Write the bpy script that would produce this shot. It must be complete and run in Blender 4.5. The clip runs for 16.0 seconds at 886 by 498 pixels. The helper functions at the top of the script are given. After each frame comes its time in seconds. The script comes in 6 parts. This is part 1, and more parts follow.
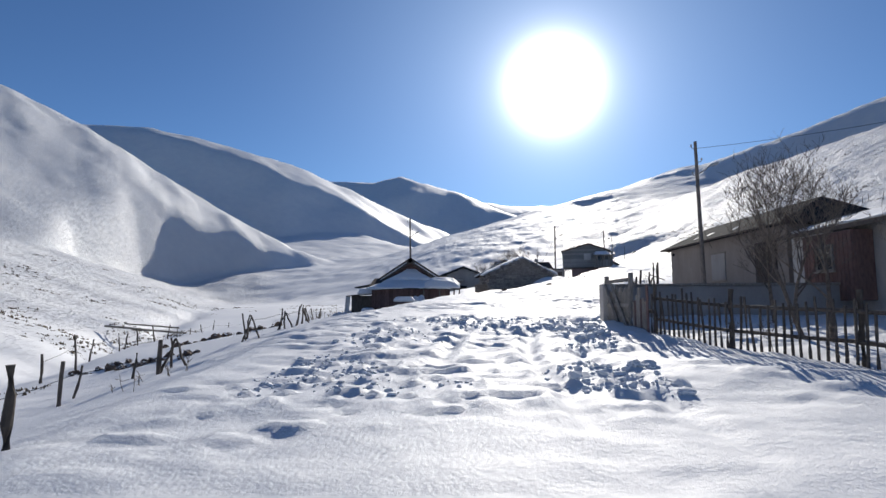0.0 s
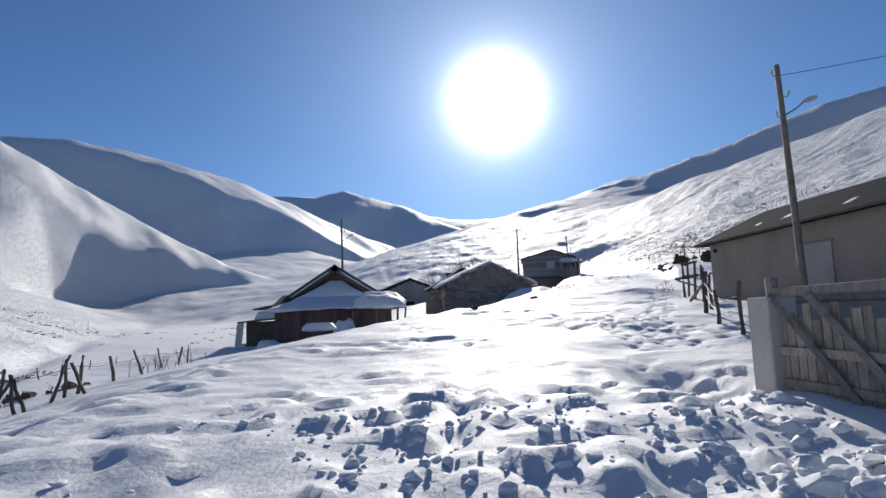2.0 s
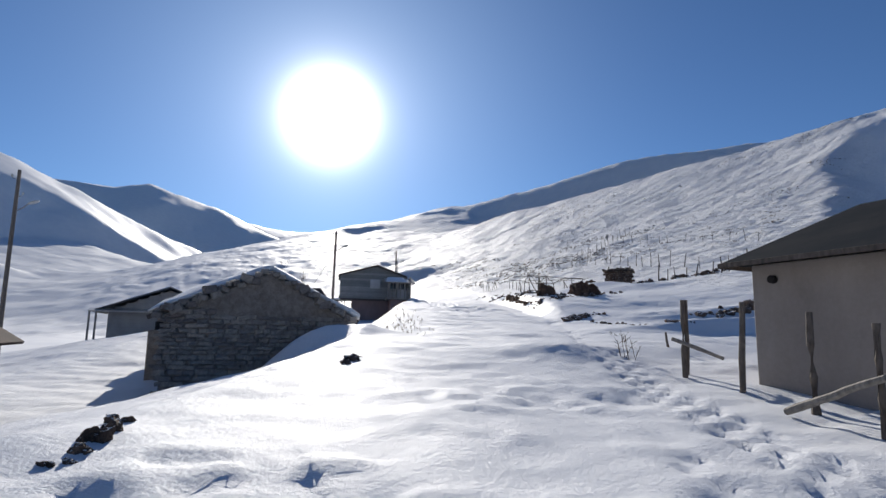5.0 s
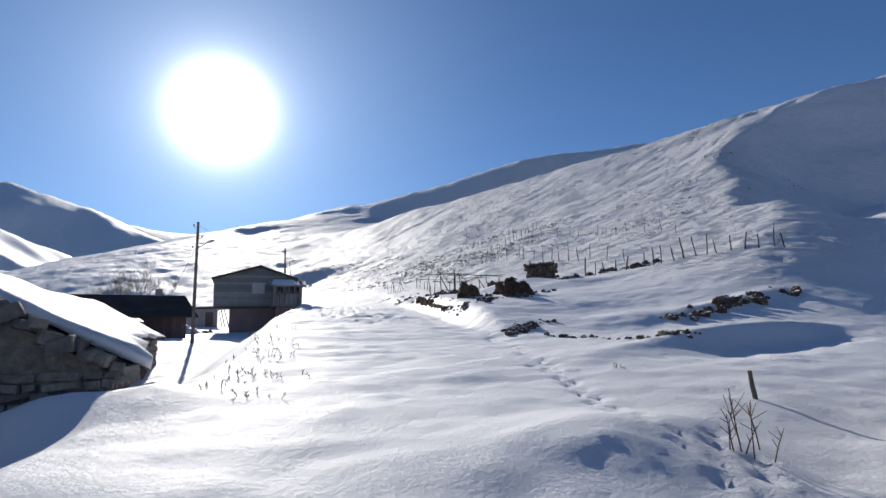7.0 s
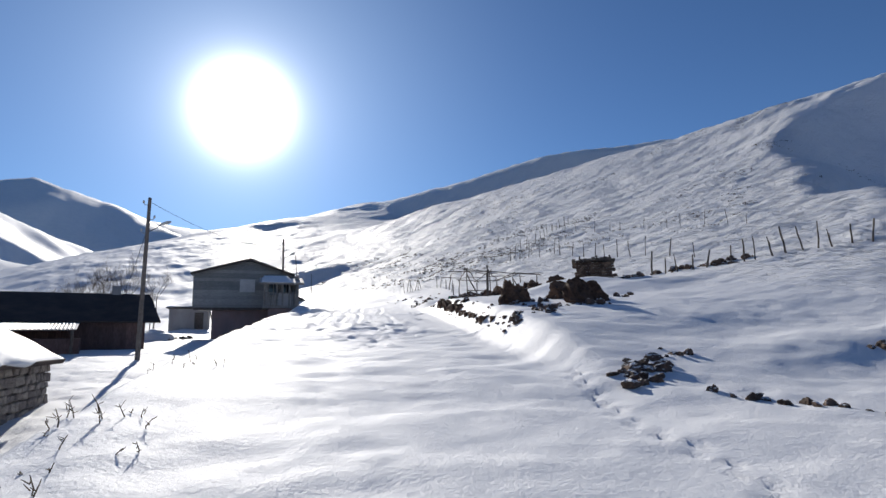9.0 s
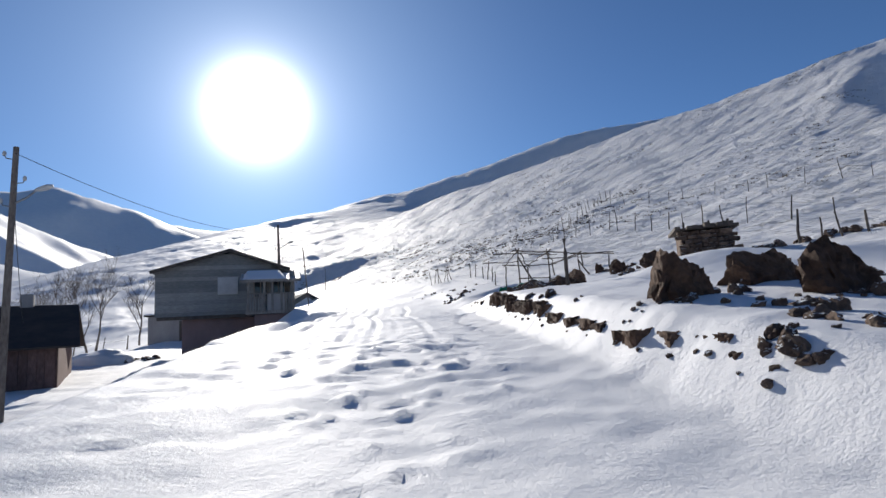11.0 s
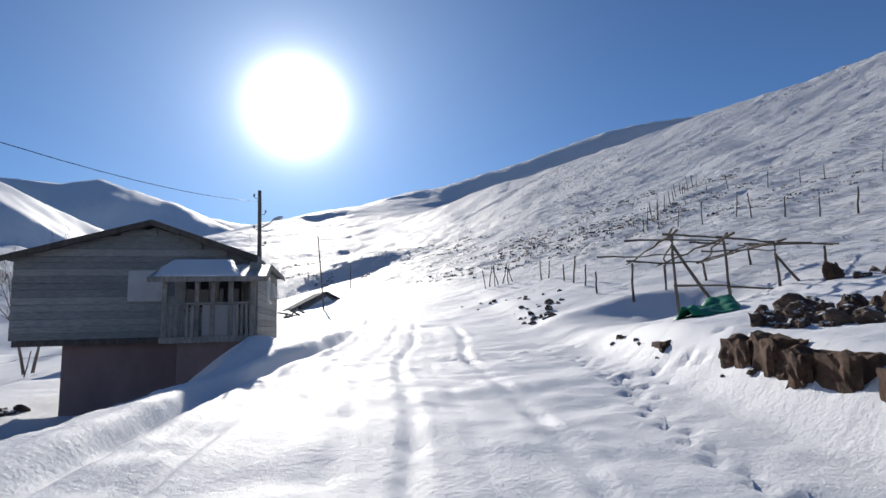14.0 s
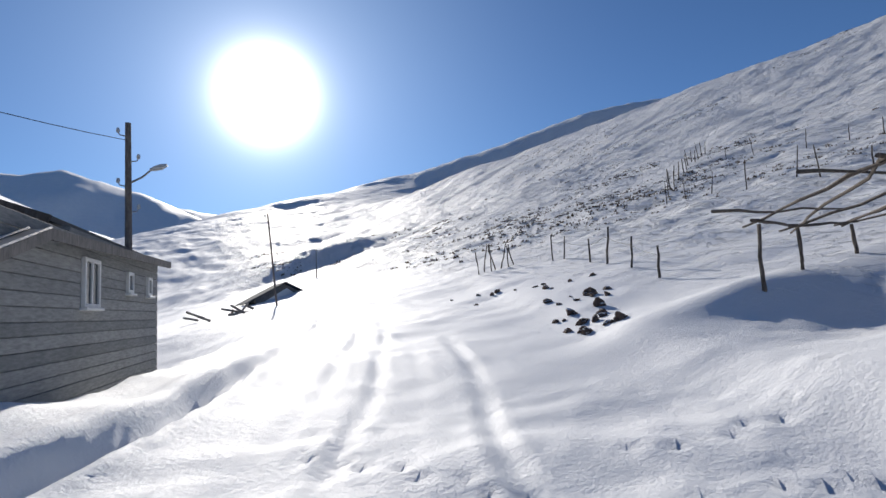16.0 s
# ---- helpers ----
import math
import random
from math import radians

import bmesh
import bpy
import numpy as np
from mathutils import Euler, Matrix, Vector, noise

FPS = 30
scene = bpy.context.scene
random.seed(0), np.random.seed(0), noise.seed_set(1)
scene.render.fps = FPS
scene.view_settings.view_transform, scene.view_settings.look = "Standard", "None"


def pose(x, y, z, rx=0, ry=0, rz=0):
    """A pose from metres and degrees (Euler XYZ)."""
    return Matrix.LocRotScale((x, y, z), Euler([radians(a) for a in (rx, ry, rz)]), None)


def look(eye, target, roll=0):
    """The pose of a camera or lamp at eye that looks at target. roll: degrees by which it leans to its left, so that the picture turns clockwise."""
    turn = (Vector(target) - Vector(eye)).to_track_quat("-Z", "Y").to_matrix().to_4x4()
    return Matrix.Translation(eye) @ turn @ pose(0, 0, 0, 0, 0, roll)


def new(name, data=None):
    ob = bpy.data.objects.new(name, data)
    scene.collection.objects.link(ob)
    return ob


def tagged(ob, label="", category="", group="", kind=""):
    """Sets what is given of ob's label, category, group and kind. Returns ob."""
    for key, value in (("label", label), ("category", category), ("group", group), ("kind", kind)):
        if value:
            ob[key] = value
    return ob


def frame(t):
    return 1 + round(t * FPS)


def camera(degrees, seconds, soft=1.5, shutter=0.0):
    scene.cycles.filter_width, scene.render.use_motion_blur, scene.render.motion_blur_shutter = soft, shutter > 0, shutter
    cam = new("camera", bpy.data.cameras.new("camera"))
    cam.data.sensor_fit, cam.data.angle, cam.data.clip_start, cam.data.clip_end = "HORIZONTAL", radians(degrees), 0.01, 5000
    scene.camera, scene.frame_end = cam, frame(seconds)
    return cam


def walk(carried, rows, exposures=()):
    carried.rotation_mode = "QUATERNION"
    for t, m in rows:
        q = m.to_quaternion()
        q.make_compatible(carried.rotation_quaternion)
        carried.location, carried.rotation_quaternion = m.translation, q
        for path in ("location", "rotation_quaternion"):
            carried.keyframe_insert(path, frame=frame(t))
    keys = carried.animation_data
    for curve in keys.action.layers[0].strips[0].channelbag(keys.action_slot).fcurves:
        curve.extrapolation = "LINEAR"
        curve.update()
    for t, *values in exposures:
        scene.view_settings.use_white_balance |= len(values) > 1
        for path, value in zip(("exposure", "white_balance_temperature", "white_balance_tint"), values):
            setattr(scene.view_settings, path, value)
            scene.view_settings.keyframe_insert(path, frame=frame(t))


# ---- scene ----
cam = camera(76.0, 16.0)
PATH = [
    (0, (-0.092, 1.397, 1.871), (-0.092, 3.388, 2.065), -0.39),
    (0.5, (-0.077, 4.517, 1.991), (-0.022, 6.506, 2.190), -0.70),
    (1, (-0.144, 7.395, 2.109), (-0.060, 9.383, 2.312), -1.14),
    (1.5, (-0.082, 10.263, 2.218), (0.034, 12.248, 2.433), -1.64),
    (2, (0.282, 13.124, 2.377), (0.473, 15.100, 2.617), -2.02),
    (2.5, (0.613, 16.098, 2.545), (0.871, 18.066, 2.786), -2.04),
    (3, (1.046, 18.929, 2.850), (1.391, 20.881, 3.116), -1.55),
    (3.5, (1.739, 21.581, 3.109), (2.191, 23.509, 3.389), -0.32),
    (4, (2.362, 23.957, 3.304), (2.890, 25.863, 3.601), 0.93),
    (4.5, (3.140, 26.179, 3.463), (3.729, 28.068, 3.757), 1.59),
    (5, (4.127, 28.247, 3.612), (4.916, 30.060, 3.912), 1.06),
    (5.2, (4.473, 28.957, 3.673), (5.342, 30.733, 3.974), 0.45),
    (7.3, (8.164, 36.409, 4.517), (9.257, 38.057, 4.814), -1.43),
    (7.5, (8.552, 37.088, 4.583), (9.638, 38.740, 4.880), -1.33),
    (8, (9.618, 39.118, 4.817), (10.680, 40.786, 5.118), -0.84),
    (8.5, (10.703, 41.139, 5.029), (11.745, 42.819, 5.329), -0.53),
    (8.7, (11.255, 41.956, 5.120), (12.293, 43.639, 5.417), -0.53),
    (10.8, (15.950, 52.058, 5.992), (16.978, 53.754, 6.253), -3.42),
    (11, (16.482, 53.076, 6.096), (17.465, 54.798, 6.358), -3.12),
    (11.5, (17.405, 55.526, 6.359), (18.325, 57.282, 6.624), -2.53),
    (12, (18.325, 57.929, 6.617), (19.193, 59.710, 6.886), -1.98),
    (12.5, (19.338, 60.146, 6.863), (20.205, 61.929, 7.128), -1.80),
    (13, (20.330, 62.380, 7.116), (21.205, 64.158, 7.385), -1.88),
    (13.5, (21.177, 64.428, 7.293), (22.055, 66.205, 7.563), -1.65),
    (14, (22.022, 66.372, 7.450), (22.902, 68.149, 7.710), -1.46),
    (14.5, (22.928, 68.284, 7.588), (23.819, 70.058, 7.833), -2.26),
    (15, (23.790, 70.261, 7.732), (24.708, 72.023, 7.959), -2.77),
    (15.5, (24.899, 72.430, 7.849), (25.838, 74.183, 8.065), -2.89),
    (16, (25.850, 74.577, 7.981), (26.804, 76.322, 8.194), -2.75),
]
walk(cam, [(t, look(eye, target, roll)) for t, eye, target, roll in PATH], [(0, 0.14, 6700, 10), (16, 0.14, 6700, 10)])

# ---- daylight ----
SUN_AZ, SUN_EL = radians(11.5), radians(21.2)
SUN_DIR = Vector((math.sin(SUN_AZ) * math.cos(SUN_EL), math.cos(SUN_AZ) * math.cos(SUN_EL), math.sin(SUN_EL)))
scene.view_settings.exposure = 0.0

world = bpy.data.worlds.new("sky")
scene.world = world
world.use_nodes = True
wt = world.node_tree
wt.nodes.clear()
w_out = wt.nodes.new("ShaderNodeOutputWorld")
w_bg = wt.nodes.new("ShaderNodeBackground")
w_sky = wt.nodes.new("ShaderNodeTexSky")
w_sky.sky_type = "NISHITA"
w_sky.sun_disc = False
w_sky.sun_elevation = SUN_EL
w_sky.sun_rotation = SUN_AZ
w_sky.altitude = 2000
w_sky.air_density = 1.0
w_sky.dust_density = 0.0
w_sky.ozone_density = 3.0
w_bg.inputs["Strength"].default_value = 0.082
# thin, dry mountain air: a deeper blue
w_deep = wt.nodes.new("ShaderNodeVectorMath")
w_deep.operation = "MULTIPLY"
w_deep.inputs[1].default_value = (0.6, 0.8, 1.02)
wt.links.new(w_sky.outputs[0], w_deep.inputs[0])
wt.links.new(w_deep.outputs[0], w_bg.inputs["Color"])
# the sun's disc, and the glare round it painted into the sky as soft lobes
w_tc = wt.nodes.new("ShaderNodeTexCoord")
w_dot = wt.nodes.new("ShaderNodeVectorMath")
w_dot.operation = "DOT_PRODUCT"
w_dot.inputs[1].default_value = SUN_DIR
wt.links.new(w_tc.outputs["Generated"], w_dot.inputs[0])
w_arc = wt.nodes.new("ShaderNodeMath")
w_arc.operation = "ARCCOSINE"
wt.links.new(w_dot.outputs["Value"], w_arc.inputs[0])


def sun_glare_lobe(width_deg, power):
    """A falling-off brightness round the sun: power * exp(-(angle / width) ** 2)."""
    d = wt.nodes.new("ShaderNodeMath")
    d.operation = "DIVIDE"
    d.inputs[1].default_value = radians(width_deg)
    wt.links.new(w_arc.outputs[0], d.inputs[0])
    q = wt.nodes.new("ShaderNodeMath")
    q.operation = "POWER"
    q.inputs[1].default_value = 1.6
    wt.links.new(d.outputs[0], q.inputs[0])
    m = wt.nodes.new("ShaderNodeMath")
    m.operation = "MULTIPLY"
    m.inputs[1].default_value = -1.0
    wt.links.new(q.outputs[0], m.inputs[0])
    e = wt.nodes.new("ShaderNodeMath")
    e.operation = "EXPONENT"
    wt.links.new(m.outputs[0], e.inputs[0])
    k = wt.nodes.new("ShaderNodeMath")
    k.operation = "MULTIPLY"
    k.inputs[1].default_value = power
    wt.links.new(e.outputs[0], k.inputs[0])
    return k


w_a1, w_a2, w_a3 = sun_glare_lobe(2.35, 8.0), sun_glare_lobe(16.0, 0.4), sun_glare_lobe(5.5, 0.53)
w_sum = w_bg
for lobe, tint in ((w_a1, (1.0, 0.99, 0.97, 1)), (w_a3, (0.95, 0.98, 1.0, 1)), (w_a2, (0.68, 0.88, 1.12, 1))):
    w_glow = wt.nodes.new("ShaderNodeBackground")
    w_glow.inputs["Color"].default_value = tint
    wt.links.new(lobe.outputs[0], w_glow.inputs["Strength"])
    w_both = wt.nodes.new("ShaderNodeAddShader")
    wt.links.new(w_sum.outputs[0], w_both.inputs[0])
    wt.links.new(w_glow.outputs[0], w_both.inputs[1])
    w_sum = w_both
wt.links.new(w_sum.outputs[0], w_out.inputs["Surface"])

sun = new("sun", bpy.data.lights.new("sun", "SUN"))
sun.data.energy = 5.0
sun.data.angle = radians(0.53)
sun.data.color = (1.0, 0.96, 0.9)
sun.matrix_world = look(SUN_DIR * 100, (0, 0, 0))


# ---- materials ----
def material(name, rough=0.8, metal=0.0, spec=0.3):
    m = bpy.data.materials.new(name)
    m.use_nodes = True
    b = m.node_tree.nodes["Principled BSDF"]
    b.inputs["Roughness"].default_value = rough
    b.inputs["Metallic"].default_value = metal
    b.inputs["Specular IOR Level"].default_value = spec
    return m, m.node_tree, b


def node(nt, kind):
    return nt.nodes.new(kind)


def noise_tex(nt, vec, scale, detail=5.0, rough=0.6, warp=0.0):
    n = node(nt, "ShaderNodeTexNoise")
    n.inputs["Scale"].default_value = scale
    n.inputs["Detail"].default_value = detail
    n.inputs["Roughness"].default_value = rough
    n.inputs["Distortion"].default_value = warp
    nt.links.new(vec, n.inputs["Vector"])
    return n.outputs["Fac"]


def ramp(nt, fac, stops):
    r = node(nt, "ShaderNodeValToRGB")
    el = r.color_ramp.elements
    while len(el) < len(stops):
        el.new(0.5)
    for e, (p, c) in zip(el, stops):
        e.position = p
        e.color = (*c, 1) if len(c) == 3 else c
    nt.links.new(fac, r.inputs["Fac"])
    return r.outputs["Color"]


def mix(nt, fac, a, b, how="MIX"):
    n = node(nt, "ShaderNodeMix")
    n.data_type = "RGBA"
    n.blend_type = how
    for sock, v in ((n.inputs[0], fac), (n.inputs[6], a), (n.inputs[7], b)):
        if hasattr(v, "is_output"):
            nt.links.new(v, sock)
        elif isinstance(v, tuple):
            sock.default_value = (*v, 1)
        else:
            sock.default_value = v
    return n.outputs[2]


def math_node(nt, op, a, b=0.0, clamp=False):
    n = node(nt, "ShaderNodeMath")
    n.operation = op
    n.use_clamp = clamp
    for sock, v in ((n.inputs[0], a), (n.inputs[1], b)):
        if hasattr(v, "is_output"):
            nt.links.new(v, sock)
        else:
            sock.default_value = v
    return n.outputs[0]


def bump(nt, b, height, dist, strength=1.0, under=None):
    n = node(nt, "ShaderNodeBump")
    n.inputs["Distance"].default_value = dist
    n.inputs["Strength"].default_value = strength
    nt.links.new(height, n.inputs["Height"])
    if under is not None:
        nt.links.new(under, n.inputs["Normal"])
    nt.links.new(n.outputs["Normal"], b.inputs["Normal"])
    return n.outputs["Normal"]


def place_of(nt, stretch=(1, 1, 1), turn=(0, 0, 0), world_space=True):
    """Coordinates in metres: of the world, or of the object."""
    if world_space:
        out = node(nt, "ShaderNodeNewGeometry").outputs["Position"]
    else:
        out = node(nt, "ShaderNodeTexCoord").outputs["Object"]
    mp = node(nt, "ShaderNodeMapping")
    mp.inputs["Scale"].default_value = stretch
    mp.inputs["Rotation"].default_value = turn
    nt.links.new(out, mp.inputs["Vector"])
    return mp.outputs["Vector"]


# ---- the lie of the land ----
def smooth_interp(v, xs, ys, half):
    """Linear interpolation, rounded at its knots over +-half."""
    v = np.asarray(v, float)
    return sum(np.interp(v + half * k, xs, ys) for k in (-1, -0.67, -0.33, 0, 0.33, 0.67, 1)) / 7


ROAD_Y = (-60, 0, 13, 22, 28, 36.5, 41, 52, 58, 64.5, 70, 75, 90, 112, 135, 200, 400, 900, 2500)
ROAD_X = (0, 0, 0.2, 1.9, 3.9, 8.2, 10.7, 16, 18.3, 21.2, 23.7, 26, 32.5, 41, 48, 62, 90, 130, 300)
ROAD_Z = (-3.5, 0.1, 0.72, 1.5, 2.0, 2.88, 3.4, 4.4, 4.95, 5.65, 6.1, 6.35, 7.3, 8.8, 9.0, 12, 26, 85, 200)


def road_x(y):
    return smooth_interp(y, ROAD_Y, ROAD_X, 5)


def road_z(y):
    return smooth_interp(y, ROAD_Y, ROAD_Z, 4)


def across(x, y):
    """Signed metres to the right of the road's middle."""
    y = np.asarray(y, float)
    run = (road_x(y + 2) - road_x(y - 2)) / 4
    return (x - road_x(y)) / np.sqrt(1 + run * run)


def soft_max(a, b, k):
    h = np.clip(0.5 + 0.5 * (a - b) / k, 0, 1)
    return b + (a - b) * h + k * h * (1 - h)


def soft_min(a, b, k):
    return -soft_max(-a, -b, k)


def step(v, a, b):
    t = np.clip((v - a) / (b - a), 0, 1)
    return t * t * (3 - 2 * t)


def hash2(ix, iy, seed):
    n = (ix.astype(np.int64) * 374761393 + iy.astype(np.int64) * 668265263 + seed * 974634777) & 0x7FFFFFFF
    n = ((n ^ (n >> 13)) * 1274126177) & 0x7FFFFFFF
    return ((n ^ (n >> 16)) & 0xFFFF) / 65535.0


def value_noise(x, y, seed=0):
    """Smooth noise of wavelength 1, from -1 to 1."""
    ix, iy = np.floor(x), np.floor(y)
    fx, fy = x - ix, y - iy
    ux, uy = fx * fx * fx * (fx * (6 * fx - 15) + 10), fy * fy * fy * (fy * (6 * fy - 15) + 10)
    a, b = hash2(ix, iy, seed), hash2(ix + 1, iy, seed)
    c, d = hash2(ix, iy + 1, seed), hash2(ix + 1, iy + 1, seed)
    return 2 * (a + (b - a) * ux + (c - a) * uy + (a - b - c + d) * ux * uy) - 1


def fbm(x, y, octaves=4, seed=0, fall=0.5):
    out, amp = 0, 1.0
    for k in range(octaves):
        ca, sa = math.cos(0.7 * k), math.sin(0.7 * k)
        out = out + amp * value_noise((x * ca - y * sa) * 2 ** k, (x * sa + y * ca) * 2 ** k, seed + 17 * k)
        amp *= fall
    return out


def ridge(x, y, line, front, back, crest):
    """A long hill: crest line of (x, y, height), metres of fall a metre on its right-hand and its left-hand side, and the crest's roundness."""
    feet, sides, dists = [], [], []
    for (x0, y0, z0), (x1, y1, z1) in zip(line, line[1:]):
        dx, dy = x1 - x0, y1 - y0
        s = np.clip(((x - x0) * dx + (y - y0) * dy) / (dx * dx + dy * dy), 0, 1)
        ox, oy = x - (x0 + s * dx), y - (y0 + s * dy)
        dist = np.hypot(ox, oy)
        feet.append(z0 + s * (z1 - z0))
        sides.append((dx * oy - dy * ox) / (math.hypot(dx, dy) * (dist + 1e-3)))
        dists.append(dist)
    near = np.minimum.reduce(dists)
    ws = [((near + 2.0) / (d + 2.0)) ** 10 for d in dists]
    total = sum(ws)
    foot = sum(w * f for w, f in zip(ws, feet)) / total
    side = step(sum(w * k for w, k in zip(ws, sides)) / total, -0.5, 0.5)
    fall = front + (back - front) * side
    return foot - fall * (np.sqrt(near * near + crest * crest) - crest)


def polar(az, el, dist, eye=1.8):
    a, e = radians(az), radians(el)
    return (dist * math.sin(a), dist * math.cos(a), eye + dist * math.tan(e))


def shouldered(x, y, line, gentle, steep, back, crest, soft, width):
    """A long hill whose near side falls gently from the crest and breaks off, width metres from it, into a steeper face.
    line: (x, y, height) along the crest; soft: the roundness of the break."""
    near, parts = None, []
    for (x0, y0, z0), (x1, y1, z1) in zip(line, line[1:]):
        dx, dy = x1 - x0, y1 - y0
        s = np.clip(((x - x0) * dx + (y - y0) * dy) / (dx * dx + dy * dy), 0, 1)
        ox, oy = x - (x0 + s * dx), y - (y0 + s * dy)
        dist = np.hypot(ox, oy)
        near = dist if near is None else np.minimum(near, dist)
        parts.append((dist, z0 + s * (z1 - z0), (dx * oy - dy * ox) / (math.hypot(dx, dy) * (dist + 1e-3))))
    ws = [((near + 2.0) / (p[0] + 2.0)) ** 10 for p in parts]
    total = sum(ws)
    foot, side = (sum(w * p[k] for w, p in zip(ws, parts)) / total for k in (1, 2))
    side = step(side, -0.5, 0.5)
    d = np.sqrt(near * near + crest * crest) - crest
    over = soft * np.logaddexp(0, np.clip((d - width) / soft, -40, 40)) - soft * np.logaddexp(0, np.clip(-width / soft, -40, 40))
    return foot - (gentle * d + (steep - gentle) * over) * (1 - side) - back * d * side


SPUR = [polar(-80, 21.0, 430), polar(-66, 20.6, 430), polar(-53, 19.6, 430), polar(-46, 18.7, 430), polar(-38.8, 17.1, 430), polar(-33, 15.0, 430),
        polar(-30.7, 13.9, 432), polar(-26.8, 11.6, 434), polar(-22, 8.9, 437), polar(-15, 5.4, 441), polar(-8, 3.1, 446), polar(-2, 1.6, 450)]
LEFT_RIDGE = [polar(-50, 14.5, 800), polar(-33, 15.4, 810), polar(-27.7, 15.9, 820), polar(-21.3, 15.1, 830), polar(-16, 13.6, 845),
              polar(-10.5, 11.6, 870), polar(-4.8, 9.1, 900), polar(0.9, 6.7, 940), polar(6, 4.4, 980)]
BENCH = [polar(-10.4, 7.3, 720), polar(-8.5, 6.9, 730), polar(-4.5, 5.0, 750), polar(0, 3.5, 790)]
FAR_PEAK = [polar(-25, 11, 1500), polar(-10, 12.1, 1500), polar(-7, 12.05, 1500), polar(-4.3, 12.65, 1500), polar(-1, 11.9, 1520),
            polar(0.5, 11.4, 1515)]
FAR_SIDE = [polar(-1.5, 12.0, 1520), polar(3.5, 10.2, 1500), polar(9.5, 7.9, 1350), polar(13, 6.4, 1200)]
LAST_RIDGE = [polar(-3, 10.4, 2300), polar(3.3, 10.15, 2300), polar(7, 9.75, 2300), polar(10, 9.65, 2300), polar(14, 9.2, 2300), polar(24, 9.2, 2300)]
RIGHT_FAR = [polar(9.6, 5.6, 980), polar(12.5, 7.7, 880), polar(20, 10.8, 740), polar(24, 12.3, 690)]
RIGHT_RIDGE = [polar(21, 11.4, 650), polar(27.7, 13.5, 560), polar(33.8, 15.0, 505),
               polar(40, 16.1, 470), polar(50, 16.7, 440), polar(70, 16, 430)]


def hillside(x, y):
    """The slope beside the road, with its crest and the shaded flank of its spur."""
    u = x - 45
    q = 0.866 * (y - 37.1) - 0.5 * (x - 8.6) + 4.0 * fbm(x / 30, y / 30, 3, 5) + 0.6 * np.clip(x - 117, 0, 60) + 5
    south = np.clip(-q, 0, 110)
    face = 10.5 + 0.28 * u + 0.002 * np.clip(u, 0, 80) ** 2 + 0.32 * np.clip(u - 80, 0, None) + 0.04 * (y - 100) + 0.45 * south * step(x, 110, 150)
    crest = 59.3 + 0.04 * (y - 100) - 0.18 * (x - 145) + 1.75 * south
    face = soft_min(face, crest, 9)
    flank = face + 0.95 * np.where(q > 0, q, 80 * np.tanh(q / 80))
    return soft_min(face, flank, 2)


